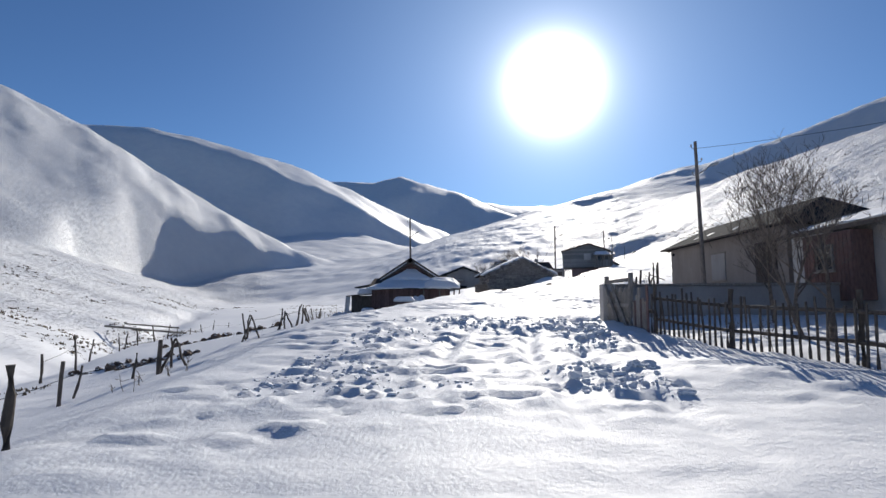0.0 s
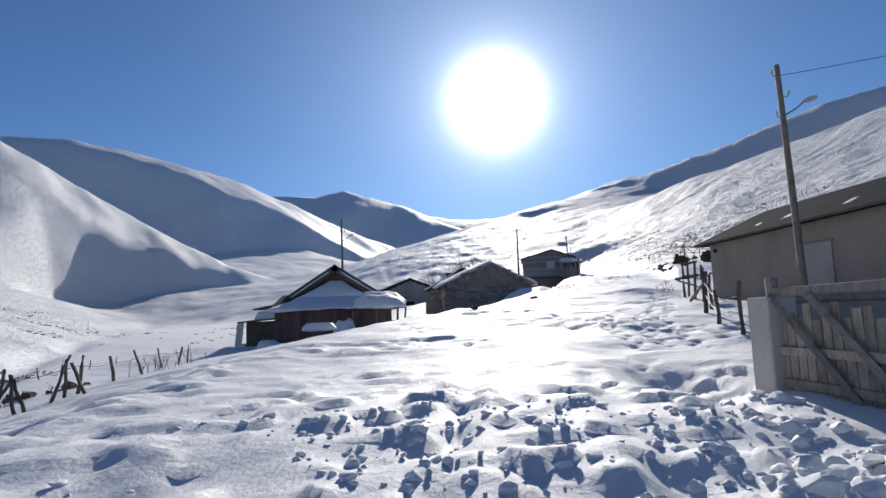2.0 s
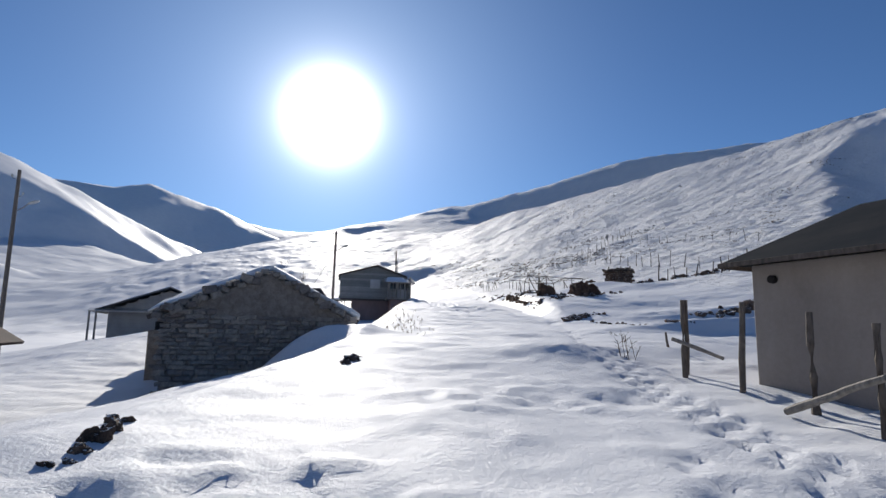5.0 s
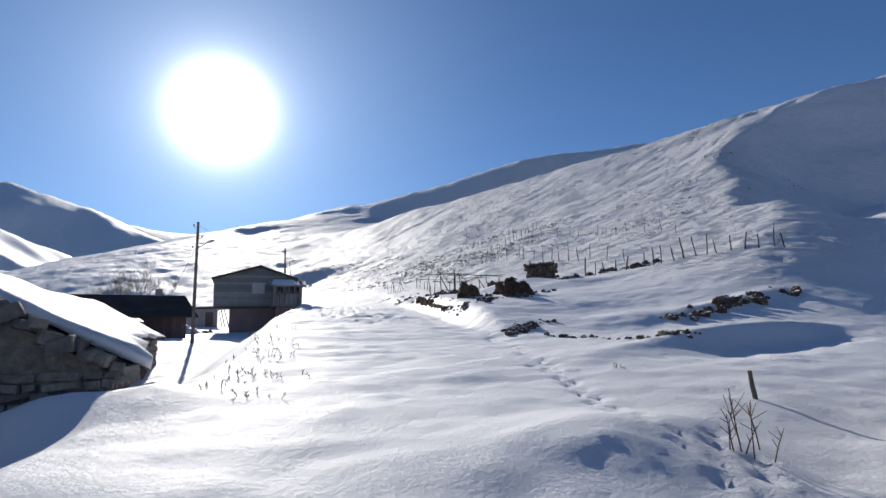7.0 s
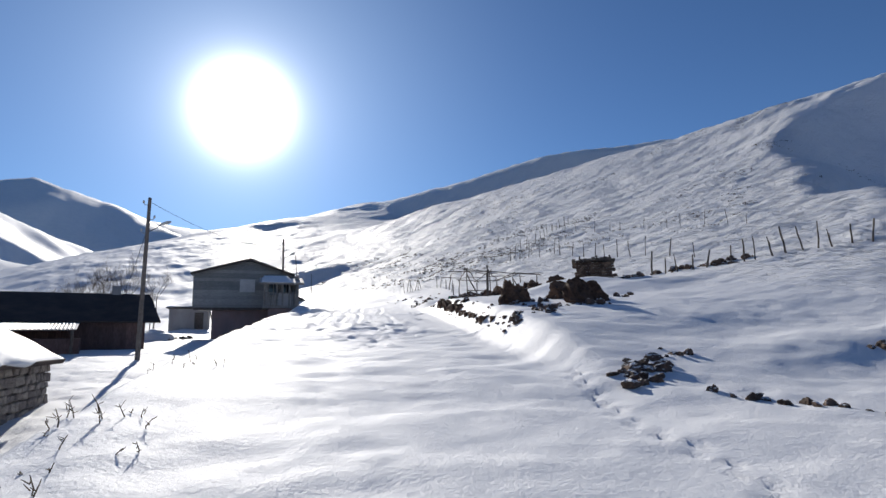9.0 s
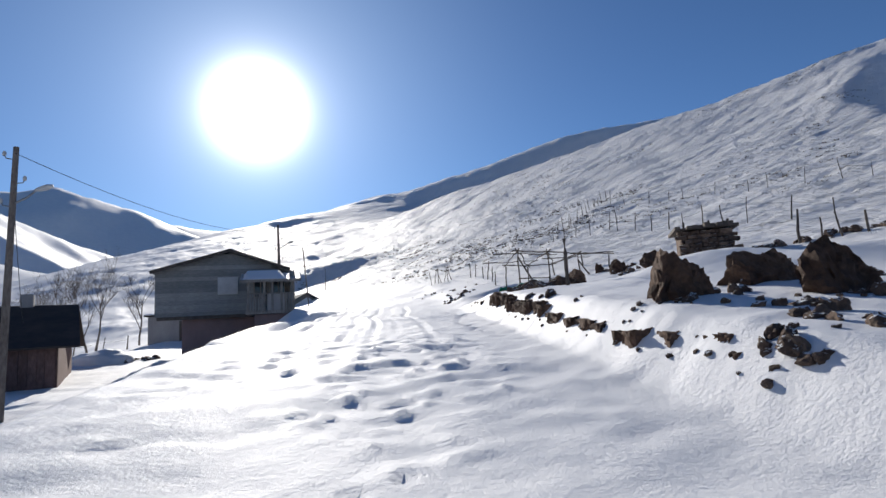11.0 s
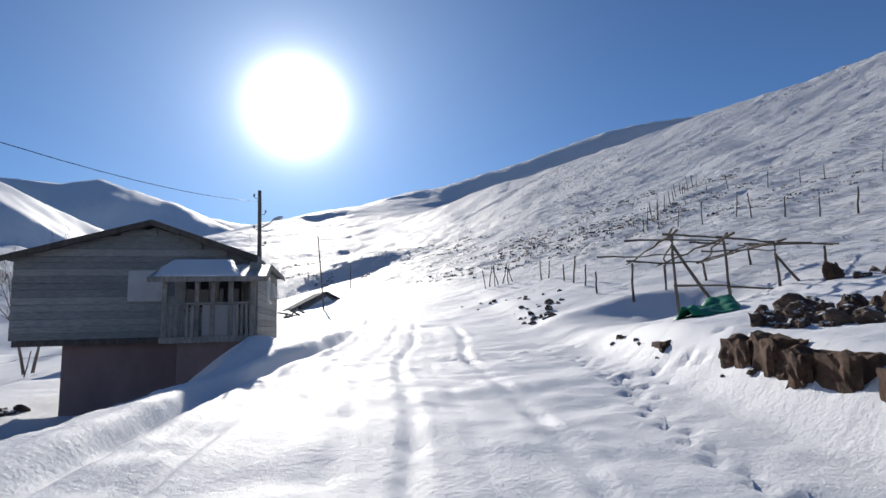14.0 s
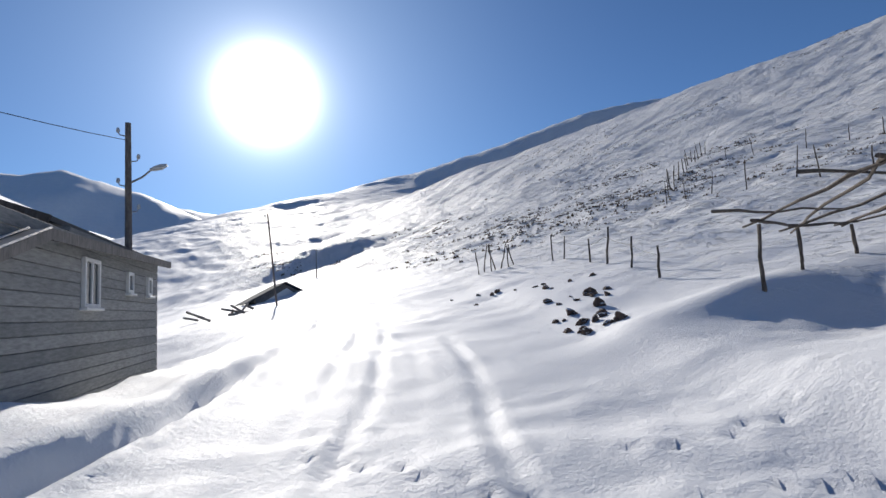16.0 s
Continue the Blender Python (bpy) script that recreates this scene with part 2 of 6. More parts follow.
def ground_smooth(x, y):
    """Heights without the small relief."""
    x, y = np.asarray(x, float), np.asarray(y, float)
    d, zr = across(x, y), road_z(y)
    # left of the road: shoulder, then a fall to the yards, then to the valley floor
    w = smooth_interp(y, (-20, 6, 14, 24, 34, 44, 60, 75, 90, 120), (4.5, 4.6, 4.8, 5.5, 4.0, 2.7, 4.0, 4.5, 4.3, 5), 3)
    fall = smooth_interp(y, (-20, 10, 24, 34, 42, 46, 58, 66, 90, 110), (0.30, 0.30, 0.20, 0.17, 0.35, 0.75, 0.8, 0.8, 0.75, 0.2), 2)
    yard = smooth_interp(y, (-20, 20, 30, 38, 44, 54, 62, 72, 86, 100, 135), (-0.7, -0.6, 0.2, 1.2, 1.6, 2.1, 3.2, 4.4, 5.0, 5.6, 8.3), 3)
    valley = smooth_interp(y, (-200, 0, 60, 90, 130, 200, 400, 900, 2500), (-4, -1.2, -0.7, 1.0, 1.6, 2.2, 5, 60, 180), 8)
    left = np.clip(-d - w, 0, None)
    zl = soft_max(zr - fall * left, np.minimum(yard, zr), 0.5) - 0.125 * np.minimum(0.5, left)
    far = np.clip(-d - 17, 0, None)
    zl = soft_max(zl - 0.2 * far, np.minimum(valley, zl), 0.5)
    # the foot of the left-hand slope, with a stream gully along it
    foot = -x - 14 - 0.35 * np.clip(y - 18, 0, None) + 1.5 * fbm(y / 9, y * 0 + 7.7, 2, 41)
    zl = zl + 0.3 * np.clip(foot, 0, 500) - 0.55 * np.exp(-((foot - 0.3) / 1.5) ** 2) * step(y, -5, 12) * (1 - step(y, 70, 100))
    # right of the road: a small bank, then a terrace that climbs to the hillside
    bank = step(y, 48, 57) * (1 - 0.6 * step(y, 74, 80))
    right = np.clip(d - 3.2, 0, None)
    zb = zr + 0.85 * bank * step(d, 3.7, 5.0) + (0.07 * right + 0.13 * np.clip(right - 14, 0, None)) * step(y, 38, 55) + 0.02 * right
    z = np.where(d < 0, zl, zb)
    z = soft_max(z, hillside(x, y), 2.0)
    # the left-hand hills; a bowl, away from the sun, is cut into the face of the nearer one
    ragged = fbm(x / 45, y / 45, 4, 61)
    down = (x + 234) * 0.47 - (y - 361) * 0.88
    p = 0.88 * x + 0.47 * y + 1.5 * ragged - 0.3 * np.clip(down - 63, 0, None)
    bowl = np.interp(p, (-120, -45, -8, 12, 51, 82, 102, 118, 150), (300, 118, 72, 56, 34, 20, 17, 26, 60)) + 1.2 * ragged
    z = soft_max(z, shouldered(x, y, SPUR, 0.62, 2.2, 0.3, 8, np.interp(p, (-30, 5, 80, 110), (5, 2.5, 2, 3)), bowl), 5)
    z = soft_max(z, shouldered(x, y, LEFT_RIDGE, 0.45, np.interp(0.87 * x + 0.49 * y, (260, 380), (1.0, 0.62)), 0.3, 12, 6, np.interp(0.87 * x + 0.49 * y, (0, 50, 148, 225, 300, 420), (30, 55, 108, 150, 185, 320)) * (1 + 0.06 * ragged)), 12)
    z = soft_max(z, ridge(x, y, BENCH, 0.2, 0.7, 6), 4)
    for line, front, back, crest, k in ((FAR_PEAK, 0.62, 0.4, 25, 8), (FAR_SIDE, 0.33, 0.4, 25, 8), (LAST_RIDGE, 0.4, 0.4, 30, 20), (RIGHT_FAR, 0.3, 0.3, 18, 10), (RIGHT_RIDGE, 1.3, 0.3, 9, 10)):
        z = soft_max(z, ridge(x, y, line, front, back, crest), k)
    return z


def churned(x, y):
    """Where the snow of the road has been trodden and driven up."""
    d = across(x, y)
    m = step(d, -4.2, -2.6) * (1 - step(d, 3.2, 4.6)) * step(y, 7.5, 10) * (1 - step(y, 19, 26)) * step(fbm(x / 5, y / 5, 2, 31), -0.5, 0.1)
    m2 = 0.85 * step(d, -4.2, -2.6) * (1 - step(d, 1.6, 3.0)) * step(y, 56, 60) * (1 - step(y, 64, 69)) * step(fbm(x / 4, y / 4, 2, 32), -0.5, 0.2)
    return np.maximum(m, m2)


TRAILS = [(5.9, 24.4, 6.95, 28.0, 0.36, 0.085), (6.95, 28.0, 9.1, 31.7, 0.36, 0.085), (9.1, 31.7, 11.4, 36.0, 0.36, 0.08), (11.4, 36.0, 12.6, 38.6, 0.36, 0.08), (12.6, 38.6, 15.5, 44.1, 0.36, 0.08),
          (6.3, 25.2, 8.0, 29.4, 0.33, 0.07), (8.0, 29.4, 11.9, 37.4, 0.33, 0.07), (14.6, 42.2, 16.5, 45.5, 0.34, 0.075), (16.5, 45.5, 18.7, 49.5, 0.34, 0.075), (18.7, 49.5, 20.1, 51.5, 0.34, 0.075),
          (25.6, 67.2, 26.5, 69.3, 0.34, 0.075), (26.5, 69.3, 27.6, 71.7, 0.34, 0.075), (27.6, 71.7, 29.2, 74.4, 0.34, 0.075), (29.2, 74.4, 30.5, 76.9, 0.34, 0.075), (30.5, 76.9, 28.6, 77.6, 0.3, 0.06), (28.6, 77.6, 27.2, 80.2, 0.3, 0.06),
          (28.4, 72.6, 29.5, 74.6, 0.42, 0.085), (29.5, 78.5, 31.6, 78.0, 0.32, 0.065), (31.6, 78.0, 33.0, 78.4, 0.32, 0.065), (29.4, 74.2, 30.6, 72.4, 0.55, 0.085), (29.3, 73.2, 31.0, 71.4, 0.6, 0.085),
          (6.5, 24.0, 7.6, 28.0, 0.38, 0.09), (7.6, 28.0, 10.0, 32.4, 0.38, 0.09), (10.0, 32.4, 13.4, 39.2, 0.38, 0.085), (5.2, 24.0, 6.2, 28.4, 0.4, 0.085), (6.2, 28.4, 8.6, 32.6, 0.4, 0.085),
          (-1.4, 7.8, -1.5, 15.0, 0.42, 0.06), (1.2, 27.5, -0.6, 34.5, 0.4, 0.06), (15.0, 55.4, 18.6, 57.6, 0.5, 0.07)]


def ground(x, y):
    x, y = np.asarray(x, float), np.asarray(y, float)
    z = ground_smooth(x, y)
    d = across(x, y)
    near = np.exp(-((x - 15) / 120) ** 2 - ((y - 50) / 140) ** 2)
    z = z + near * (0.10 * fbm(x / 9, y / 6, 3, 1) + 0.034 * fbm(x / 1.7, y / 1.1, 3, 2) + 0.012 * fbm(x / 0.5, y / 0.4, 2, 22))
    # low wind-cut ridges in the snow of the track and yards
    z = z + near * 0.035 * np.clip(0.25 - np.abs(fbm(x / 1.3 + y / 4, y / 0.55, 2, 23)), 0, 1) * step(fbm(x / 6, y / 6, 2, 24), -0.2, 0.4)
    # wind-worked relief on the slopes
    off = np.clip((np.abs(x - 15) - 45) / 40, 0, 1) + np.clip((y - 130) / 60, 0, 1)
    off = np.clip(off, 0, 1)
    far_off = step(np.hypot(x, y), 420, 600)
    z = z + off * (0.9 * fbm(x / 38, y / 38, 2, 3) + (1 - far_off) * 0.45 * fbm(x / 7, y / 12, 3, 4))
    big = np.clip((np.hypot(x, y) - 300) / 300, 0, 1)
    z = z + big * (4.0 * fbm(x / 160, y / 160, 2, 6) + 1.6 * fbm(x / 45, y / 45, 3, 66))
    # a cut bank across the valley head
    z = z + 3.6 * np.exp(-((x - 60) / 15) ** 2) * step(y + 0.25 * (x - 60), 178, 195) * (1 - step(y, 215, 340))
    slope = step(hillside(x, y) - road_z(y), 1.0, 5.0) * (1 - step(np.hypot(x, y), 250, 350))
    z = z + slope * (0.17 * fbm(x / 2.4, y / 4.6, 3, 14) + 0.22 * np.abs(fbm(x / 1.5 + y / 9, y / 3.4, 2, 15)))
    for cx, cy, rx, ry, hh in ((19.8, 44.6, 3.6, 1.2, 0.15), (27, 50.2, 4.0, 1.2, 0.2), (35.5, 62, 4.5, 1.3, 0.3), (7.0, 43.7, 1.5, 0.9, 0.8), (3.4, 27.3, 0.3, 0.6, -0.1), (5.0, 27.1, 0.3, 0.6, -0.1), (37.6, 79.6, 3.0, 1.5, -0.55), (37.0, 82.3, 3.0, 0.8, 0.3), (12.3, 39.6, 1.8, 1.0, 0.22), (23.2, 82.0, 1.9, 1.6, 0.55), (34.0, 65.3, 3.4, 2.2, 0.75), (9.3, 49.6, 1.0, 3.6, 0.45), (4.5, 21.3, 0.8, 1.4, -0.42), (3.6, 22.6, 0.7, 1.2, 0.1), (24.6, 44.6, 4.2, 0.55, 0.42), (24.4, 43.4, 3.6, 0.8, -0.22), (31.5, 49.4, 5.0, 0.7, 0.3)):
        z = z + hh * np.exp(-((x - cx) / rx) ** 2 - ((y - cy) / ry) ** 2)
    # lumps and ruts
    c = churned(x, y)
    lump = np.clip(fbm(x / 0.75, y / 0.6, 2, 8), -0.7, 0.6)
    clod = step(value_noise(x / 0.27, y / 0.25, 9) + 0.5 * value_noise(x / 0.9, y / 0.9, 10), 0.12, 0.28)
    z = z + c * (0.025 * lump + 0.1 * clod * (0.6 + 0.4 * value_noise(x / 0.4, y / 0.4, 11)) - 0.03)
    wob = 0.25 * fbm(y / 6, y * 0 + 3.3, 2, 12)
    for off_d, y0, y1, depth, wide in ((-1.2, 64, 104, 0.055, 0.11), (-0.45, 64, 104, 0.055, 0.1), (0.25, 66, 100, 0.015, 0.1), (1.15, 64, 104, 0.05, 0.11), (-0.4, 8, 24, 0.09, 0.16), (1.35, 6, 24, 0.09, 0.17),
                                       (2.6, 6, 24, 0.15, 0.26),  (-2.65, 68, 100, 0.08, 0.11), (-1.85, 64, 95, 0.04, 0.1)):
        m = step(y, y0, y0 + 4) * (1 - step(y, y1 - 6, y1)) * (0.35 + 0.65 * step(fbm(x / 1.6 + off_d * 5, y / 2.4, 2, 25), -0.25, 0.25))
        q = (d + wob - off_d) / wide
        z = z + m * depth * (-np.exp(-q * q) + 0.45 * np.exp(-((q - 1.9) / 0.8) ** 2) + 0.45 * np.exp(-((q + 1.9) / 0.8) ** 2)) * (1 + 0.3 * value_noise(x / 0.5, y / 0.5, 21))
    # a deep old wheel groove along the edge of the track, and crusts that the wind has undercut
    q = (d + 3.5 - 0.7 * step(y, 77, 82) + 0.5 * wob) / 0.2
    z = z + step(y, 70, 75) * (1 - step(y, 84, 92)) * (-0.3 * np.exp(-q * q) + 0.1 * np.exp(-((q + 2.2) / 1.2) ** 2) + 0.06 * np.exp(-((q - 2) / 0.8) ** 2))
    crust = fbm(x / 0.6 + 0.3 * fbm(x / 0.4, y / 0.4, 2, 51), y / 0.4, 2, 52)
    patch = step(fbm(x / 4.5, y / 3.2, 2, 53), 0.05, 0.3) * step(d, -9, -7) * (1 - step(d, 9, 12)) * step(y, 5, 9) * (1 - step(y, 88, 100)) * (1 - c)
    z = z + patch * (1 - 0.8 * step(y, 33, 41)) * (0.045 * step(crust, 0.26, 0.34) - 0.035 * step(-crust, 0.3, 0.38))
    # trails of footprints: from, to, length of pace, size of print
    for x0, y0, x1, y1, gait, size in TRAILS:
        length = math.hypot(x1 - x0, y1 - y0)
        ux, uy = (x1 - x0) / length, (y1 - y0) / length
        run = (x - x0) * ux + (y - y0) * uy
        off = (x - x0) * uy - (y - y0) * ux + 0.12 * np.sin(run * 0.9 + x0) * np.sin(math.pi * np.clip(run / length, 0, 1))
        k = np.round(run / gait)
        side = np.where(k.astype(int) % 2 == 0, 1.1, -1.1) * size
        r2 = ((off - side) / size) ** 2 + ((run - k * gait) / (1.5 * size)) ** 2
        z = z - np.where((run > 0) & (run < length) & (np.abs(off) < 0.6), 1.0 * size * np.exp(-r2 * r2), 0)
    return z


def wind_worked(x, y):
    """How crusted and terraced the snow is: the open slopes, not the track and the yards."""
    q = 0.866 * (y - 37.1) - 0.5 * (x - 8.6)
    right = step(hillside(x, y) - road_z(y), 0.5, 5.0) * (1 - 0.75 * step(-q, 0, 12))
    left = step(-x - 0.25 * np.clip(y - 20, 0, None), 14, 34)
    return np.clip(right + 0.85 * left, 0, 1) * (1 - 0.6 * step(np.hypot(x, y), 300, 700))


def spread(dense, coarse_step, reach, growth, low_growth):
    """Grid lines: evenly spaced stretches (from, to, step) in order, then growing steps out to +-reach."""
    lines = []
    for a, b, s in dense:
        lines += list(np.arange(a, b - 1e-6, s))
    lines.append(dense[-1][1])
    v, s = lines[-1], coarse_step
    while v < reach:
        v += s
        s *= growth
        lines.append(v)
    v, s = lines[0], coarse_step
    low = []
    while v > -reach:
        v -= s
        s *= low_growth
        low.append(v)
    return np.array(low[::-1] + lines)


gx = spread(((-280, -40, 2.4), (-40, -12, 0.8), (-12, -4, 0.35), (-4, 9, 0.1), (9, 32, 0.105), (32, 46, 0.3), (46, 100, 0.55), (100, 160, 1.0)), 1.3, 3200, 1.03, 1.03)
gy = spread(((-6, 3, 0.5), (3, 27, 0.1), (27, 65, 0.13), (65, 81, 0.1), (81, 112, 0.3), (112, 180, 0.65), (180, 240, 1.3), (240, 480, 2.3)), 1.3, 3600, 1.028, 1.2)
GX, GY = np.meshgrid(gx, gy)
GZ = ground(GX, GY)
nx, ny = len(gx), len(gy)


def grid_mesh(name, X, Y, Z):
    rows, cols = X.shape
    me = bpy.data.meshes.new(name)
    idx = np.arange(rows * cols).reshape(rows, cols)
    quads = np.stack((idx[:-1, :-1], idx[:-1, 1:], idx[1:, 1:], idx[1:, :-1]), -1).reshape(-1, 4)
    me.vertices.add(rows * cols)
    me.vertices.foreach_set("co", np.stack((X, Y, Z), -1).astype(np.float32).ravel())
    me.loops.add(quads.size)
    me.loops.foreach_set("vertex_index", quads.astype(np.int32).ravel())
    me.polygons.add(len(quads))
    me.polygons.foreach_set("loop_start", np.arange(0, quads.size, 4, dtype=np.int32))
    me.polygons.foreach_set("use_smooth", np.ones(len(quads), bool))
    me.update(calc_edges=True)
    return me


def gz(x, y):
    return float(ground(np.array([x]), np.array([y]))[0])


# ---- surfaces ----
def snow_material():
    m, nt, b = material("snow", 0.68, 0, 0.35)
    p = place_of(nt)
    big = noise_tex(nt, p, 0.12, 4)
    col = ramp(nt, big, ((0.3, (0.70, 0.72, 0.75)), (0.7, (0.77, 0.78, 0.79))))
    nt.links.new(col, b.inputs["Base Color"])
    fine = noise_tex(nt, p, 12.0, 6, 0.7)
    mid = noise_tex(nt, place_of(nt, (1, 0.55, 1), (0, 0, 0.4)), 2.3, 5, 0.55)
    n1 = bump(nt, b, mid, 0.06, 0.35)
    n2 = bump(nt, b, fine, 0.033, 0.65, n1)
    # crusts, small wind-cut steps and terraces on the open slopes
    att = node(nt, "ShaderNodeAttribute")
    att.attribute_name = "worked"
    worked = att.outputs["Fac"]
    crust = noise_tex(nt, place_of(nt, (1.0, 0.42, 1.0), (0, 0, 0.25)), 1.7, 6, 0.62, 0.5)
    steps = ramp(nt, crust, ((0.36, (0, 0, 0)), (0.40, (0.55, 0.55, 0.55)), (0.53, (0.6, 0.6, 0.6)), (0.57, (1, 1, 1))))
    lumps = noise_tex(nt, place_of(nt, (1.0, 0.6, 1.0), (0, 0, -0.3)), 0.34, 4, 0.55)
    both = math_node(nt, "ADD", math_node(nt, "MULTIPLY", crust, 0.16), math_node(nt, "MULTIPLY", lumps, 0.3))
    both = math_node(nt, "ADD", both, math_node(nt, "MULTIPLY", steps, 0.46))
    bump(nt, b, math_node(nt, "MULTIPLY", both, worked), 1.0, 0.95, n2)
    return m


def wood_material(name, dark, light, grain=(1, 1, 12), rough=0.85, scale=2.2):
    m, nt, b = material(name, rough, 0, 0.2)
    p = place_of(nt, (grain[0], grain[1], 1.0 / grain[2] * 4), world_space=False)
    rnd = node(nt, "ShaderNodeObjectInfo").outputs["Random"]
    g = noise_tex(nt, p, scale * 6, 5, 0.65, 0.4)
    s = noise_tex(nt, place_of(nt), 0.9, 4)
    col = ramp(nt, g, ((0.3, dark), (0.7, light)))
    col = mix(nt, math_node(nt, "MULTIPLY", s, 0.5), col, tuple(c * 0.45 for c in dark))
    tint = ramp(nt, rnd, ((0.0, (0.72, 0.72, 0.72)), (1.0, (1.15, 1.12, 1.1))))
    col = mix(nt, 1.0, col, tint, "MULTIPLY")
    nt.links.new(col, b.inputs["Base Color"])
    bump(nt, b, g, 0.006, 0.7)
    return m


def rock_material(name, dark, light, scale=3.0, snow=False):
    m, nt, b = material(name, 0.9, 0, 0.2)
    p = place_of(nt)
    rnd = node(nt, "ShaderNodeObjectInfo").outputs["Random"]
    g = noise_tex(nt, p, scale, 8, 0.7, 0.5)
    col = ramp(nt, g, ((0.3, dark), (0.68, light)))
    tint = ramp(nt, rnd, ((0.0, (0.65, 0.62, 0.62)), (1.0, (1.2, 1.15, 1.08))))
    col = mix(nt, 1.0, col, tint, "MULTIPLY")
    if snow:
        up = node(nt, "ShaderNodeSeparateXYZ")
        nt.links.new(node(nt, "ShaderNodeNewGeometry").outputs["Normal"], up.inputs[0])
        k = math_node(nt, "ADD", up.outputs[2], math_node(nt, "MULTIPLY", math_node(nt, "SUBTRACT", noise_tex(nt, p, 5.0, 4), 0.5), 1.3))
        k = ramp(nt, k, ((0.8, (0, 0, 0)), (0.88, (1, 1, 1))))
        col = mix(nt, k, col, (0.83, 0.85, 0.87))
    nt.links.new(col, b.inputs["Base Color"])
    bump(nt, b, noise_tex(nt, p, scale * 2.5, 8, 0.75), 0.09, 1.0)
    return m


def plaster_material(name, base, stain):
    m, nt, b = material(name, 0.92, 0, 0.15)
    p = place_of(nt)
    a = noise_tex(nt, place_of(nt, (1, 1, 0.45)), 0.8, 6, 0.65)
    c = noise_tex(nt, p, 14, 5)
    col = ramp(nt, a, ((0.32, stain), (0.66, base)))
    col = mix(nt, 0.25, col, ramp(nt, c, ((0.3, stain), (0.7, base))))
    nt.links.new(col, b.inputs["Base Color"])
    bump(nt, b, c, 0.006, 0.6)
    return m


def sheet_material(name, base, rust, rough=0.88, metal=0.0):
    m, nt, b = material(name, rough, metal, 0.02)
    a = noise_tex(nt, place_of(nt), 0.9, 6, 0.65)
    col = ramp(nt, a, ((0.4, base), (0.75, rust)))
    nt.links.new(col, b.inputs["Base Color"])
    bump(nt, b, noise_tex(nt, place_of(nt), 5, 4), 0.01, 0.5)
    return m


def plain_material(name, colour, rough=0.6, metal=0.0, vary=0.25):
    m, nt, b = material(name, rough, metal, 0.3)
    a = noise_tex(nt, place_of(nt), 3.5, 5)
    lo = tuple(c * (1 - vary) for c in colour)
    hi = tuple(min(1, c * (1 + vary)) for c in colour)
    nt.links.new(ramp(nt, a, ((0.3, lo), (0.7, hi))), b.inputs["Base Color"])
    return m


M_SNOW = snow_material()
M_GREYWOOD = wood_material("weathered grey wood", (0.2, 0.18, 0.16), (0.44, 0.41, 0.37))
M_POST = wood_material("old fence wood", (0.08, 0.067, 0.057), (0.2, 0.172, 0.148))
M_POLE = wood_material("old pole wood", (0.13, 0.112, 0.098), (0.3, 0.265, 0.235))
M_DARKPLANK = wood_material("dark stained planks", (0.25, 0.26, 0.255), (0.46, 0.465, 0.455), (0.3, 0.3, 2))
M_REDPLANK = wood_material("red-brown planks", (0.14, 0.088, 0.078), (0.26, 0.165, 0.145))
M_REDWALL = plaster_material("dull red wall", (0.36, 0.24, 0.215), (0.23, 0.16, 0.145))
M_PLASTER = plaster_material("grey-beige plaster", (0.33, 0.29, 0.26), (0.22, 0.19, 0.17))
M_PALE = plaster_material("whitewashed plaster", (0.55, 0.53, 0.50), (0.36, 0.34, 0.32))
M_CONCRETE = plaster_material("grey render", (0.40, 0.38, 0.365), (0.25, 0.235, 0.225))
M_STONE = rock_material("rubble stone", (0.25, 0.222, 0.205), (0.5, 0.46, 0.42), 6.0)
M_MORTAR = rock_material("earth mortar", (0.2, 0.175, 0.155), (0.4, 0.355, 0.32), 7.0)
M_ROCK = rock_material("brown field rock", (0.07, 0.052, 0.043), (0.24, 0.178, 0.142), 4.0, True)
M_EARTH = rock_material("red-brown frozen earth", (0.055, 0.036, 0.027), (0.21, 0.135, 0.095), 3.0)
M_ROOF = sheet_material("dark roof sheet", (0.10, 0.11, 0.12), (0.16, 0.155, 0.15))
M_ROOF_BLACK = sheet_material("tarred roof sheet", (0.028, 0.032, 0.037), (0.045, 0.046, 0.048), 1.0)
M_ROOF_BROWN = sheet_material("rusty roof sheet", (0.06, 0.052, 0.05), (0.105, 0.08, 0.07), 0.8)
M_TIN = sheet_material("bright tin sheet", (0.5, 0.5, 0.5), (0.3, 0.26, 0.22), 0.45, 0.5)
M_WHITE = plain_material("white paint", (0.72, 0.72, 0.70), 0.5, vary=0.08)
M_PANEL = plain_material("pale board", (0.5, 0.5, 0.49), 0.7, vary=0.12)
M_METAL = plain_material("grey metal", (0.25, 0.25, 0.26), 0.5, 0.7)
M_WIRE = plain_material("black cable", (0.02, 0.02, 0.022), 0.6)
M_TARP = plain_material("green tarpaulin", (0.01, 0.19, 0.10), 0.5, vary=0.35)
M_BARK = rock_material("bark", (0.13, 0.11, 0.095), (0.32, 0.275, 0.24), 9.0)
M_GRASS = plain_material("dry grass", (0.14, 0.105, 0.07), 0.95, vary=0.5)
# near-black colour that stands for the shade inside openings
M_INNER_SHADE = plain_material("painted inner shade", (0.02, 0.018, 0.017), 0.9)


def glass_material():
    m, nt, b = material("window glass", 0.05, 0, 0.5)
    b.inputs["Base Color"].default_value = (0.03, 0.035, 0.04, 1)
    bump(nt, b, noise_tex(nt, place_of(nt), 2.0, 2), 0.01, 0.2)
    return m


M_GLASS = glass_material()

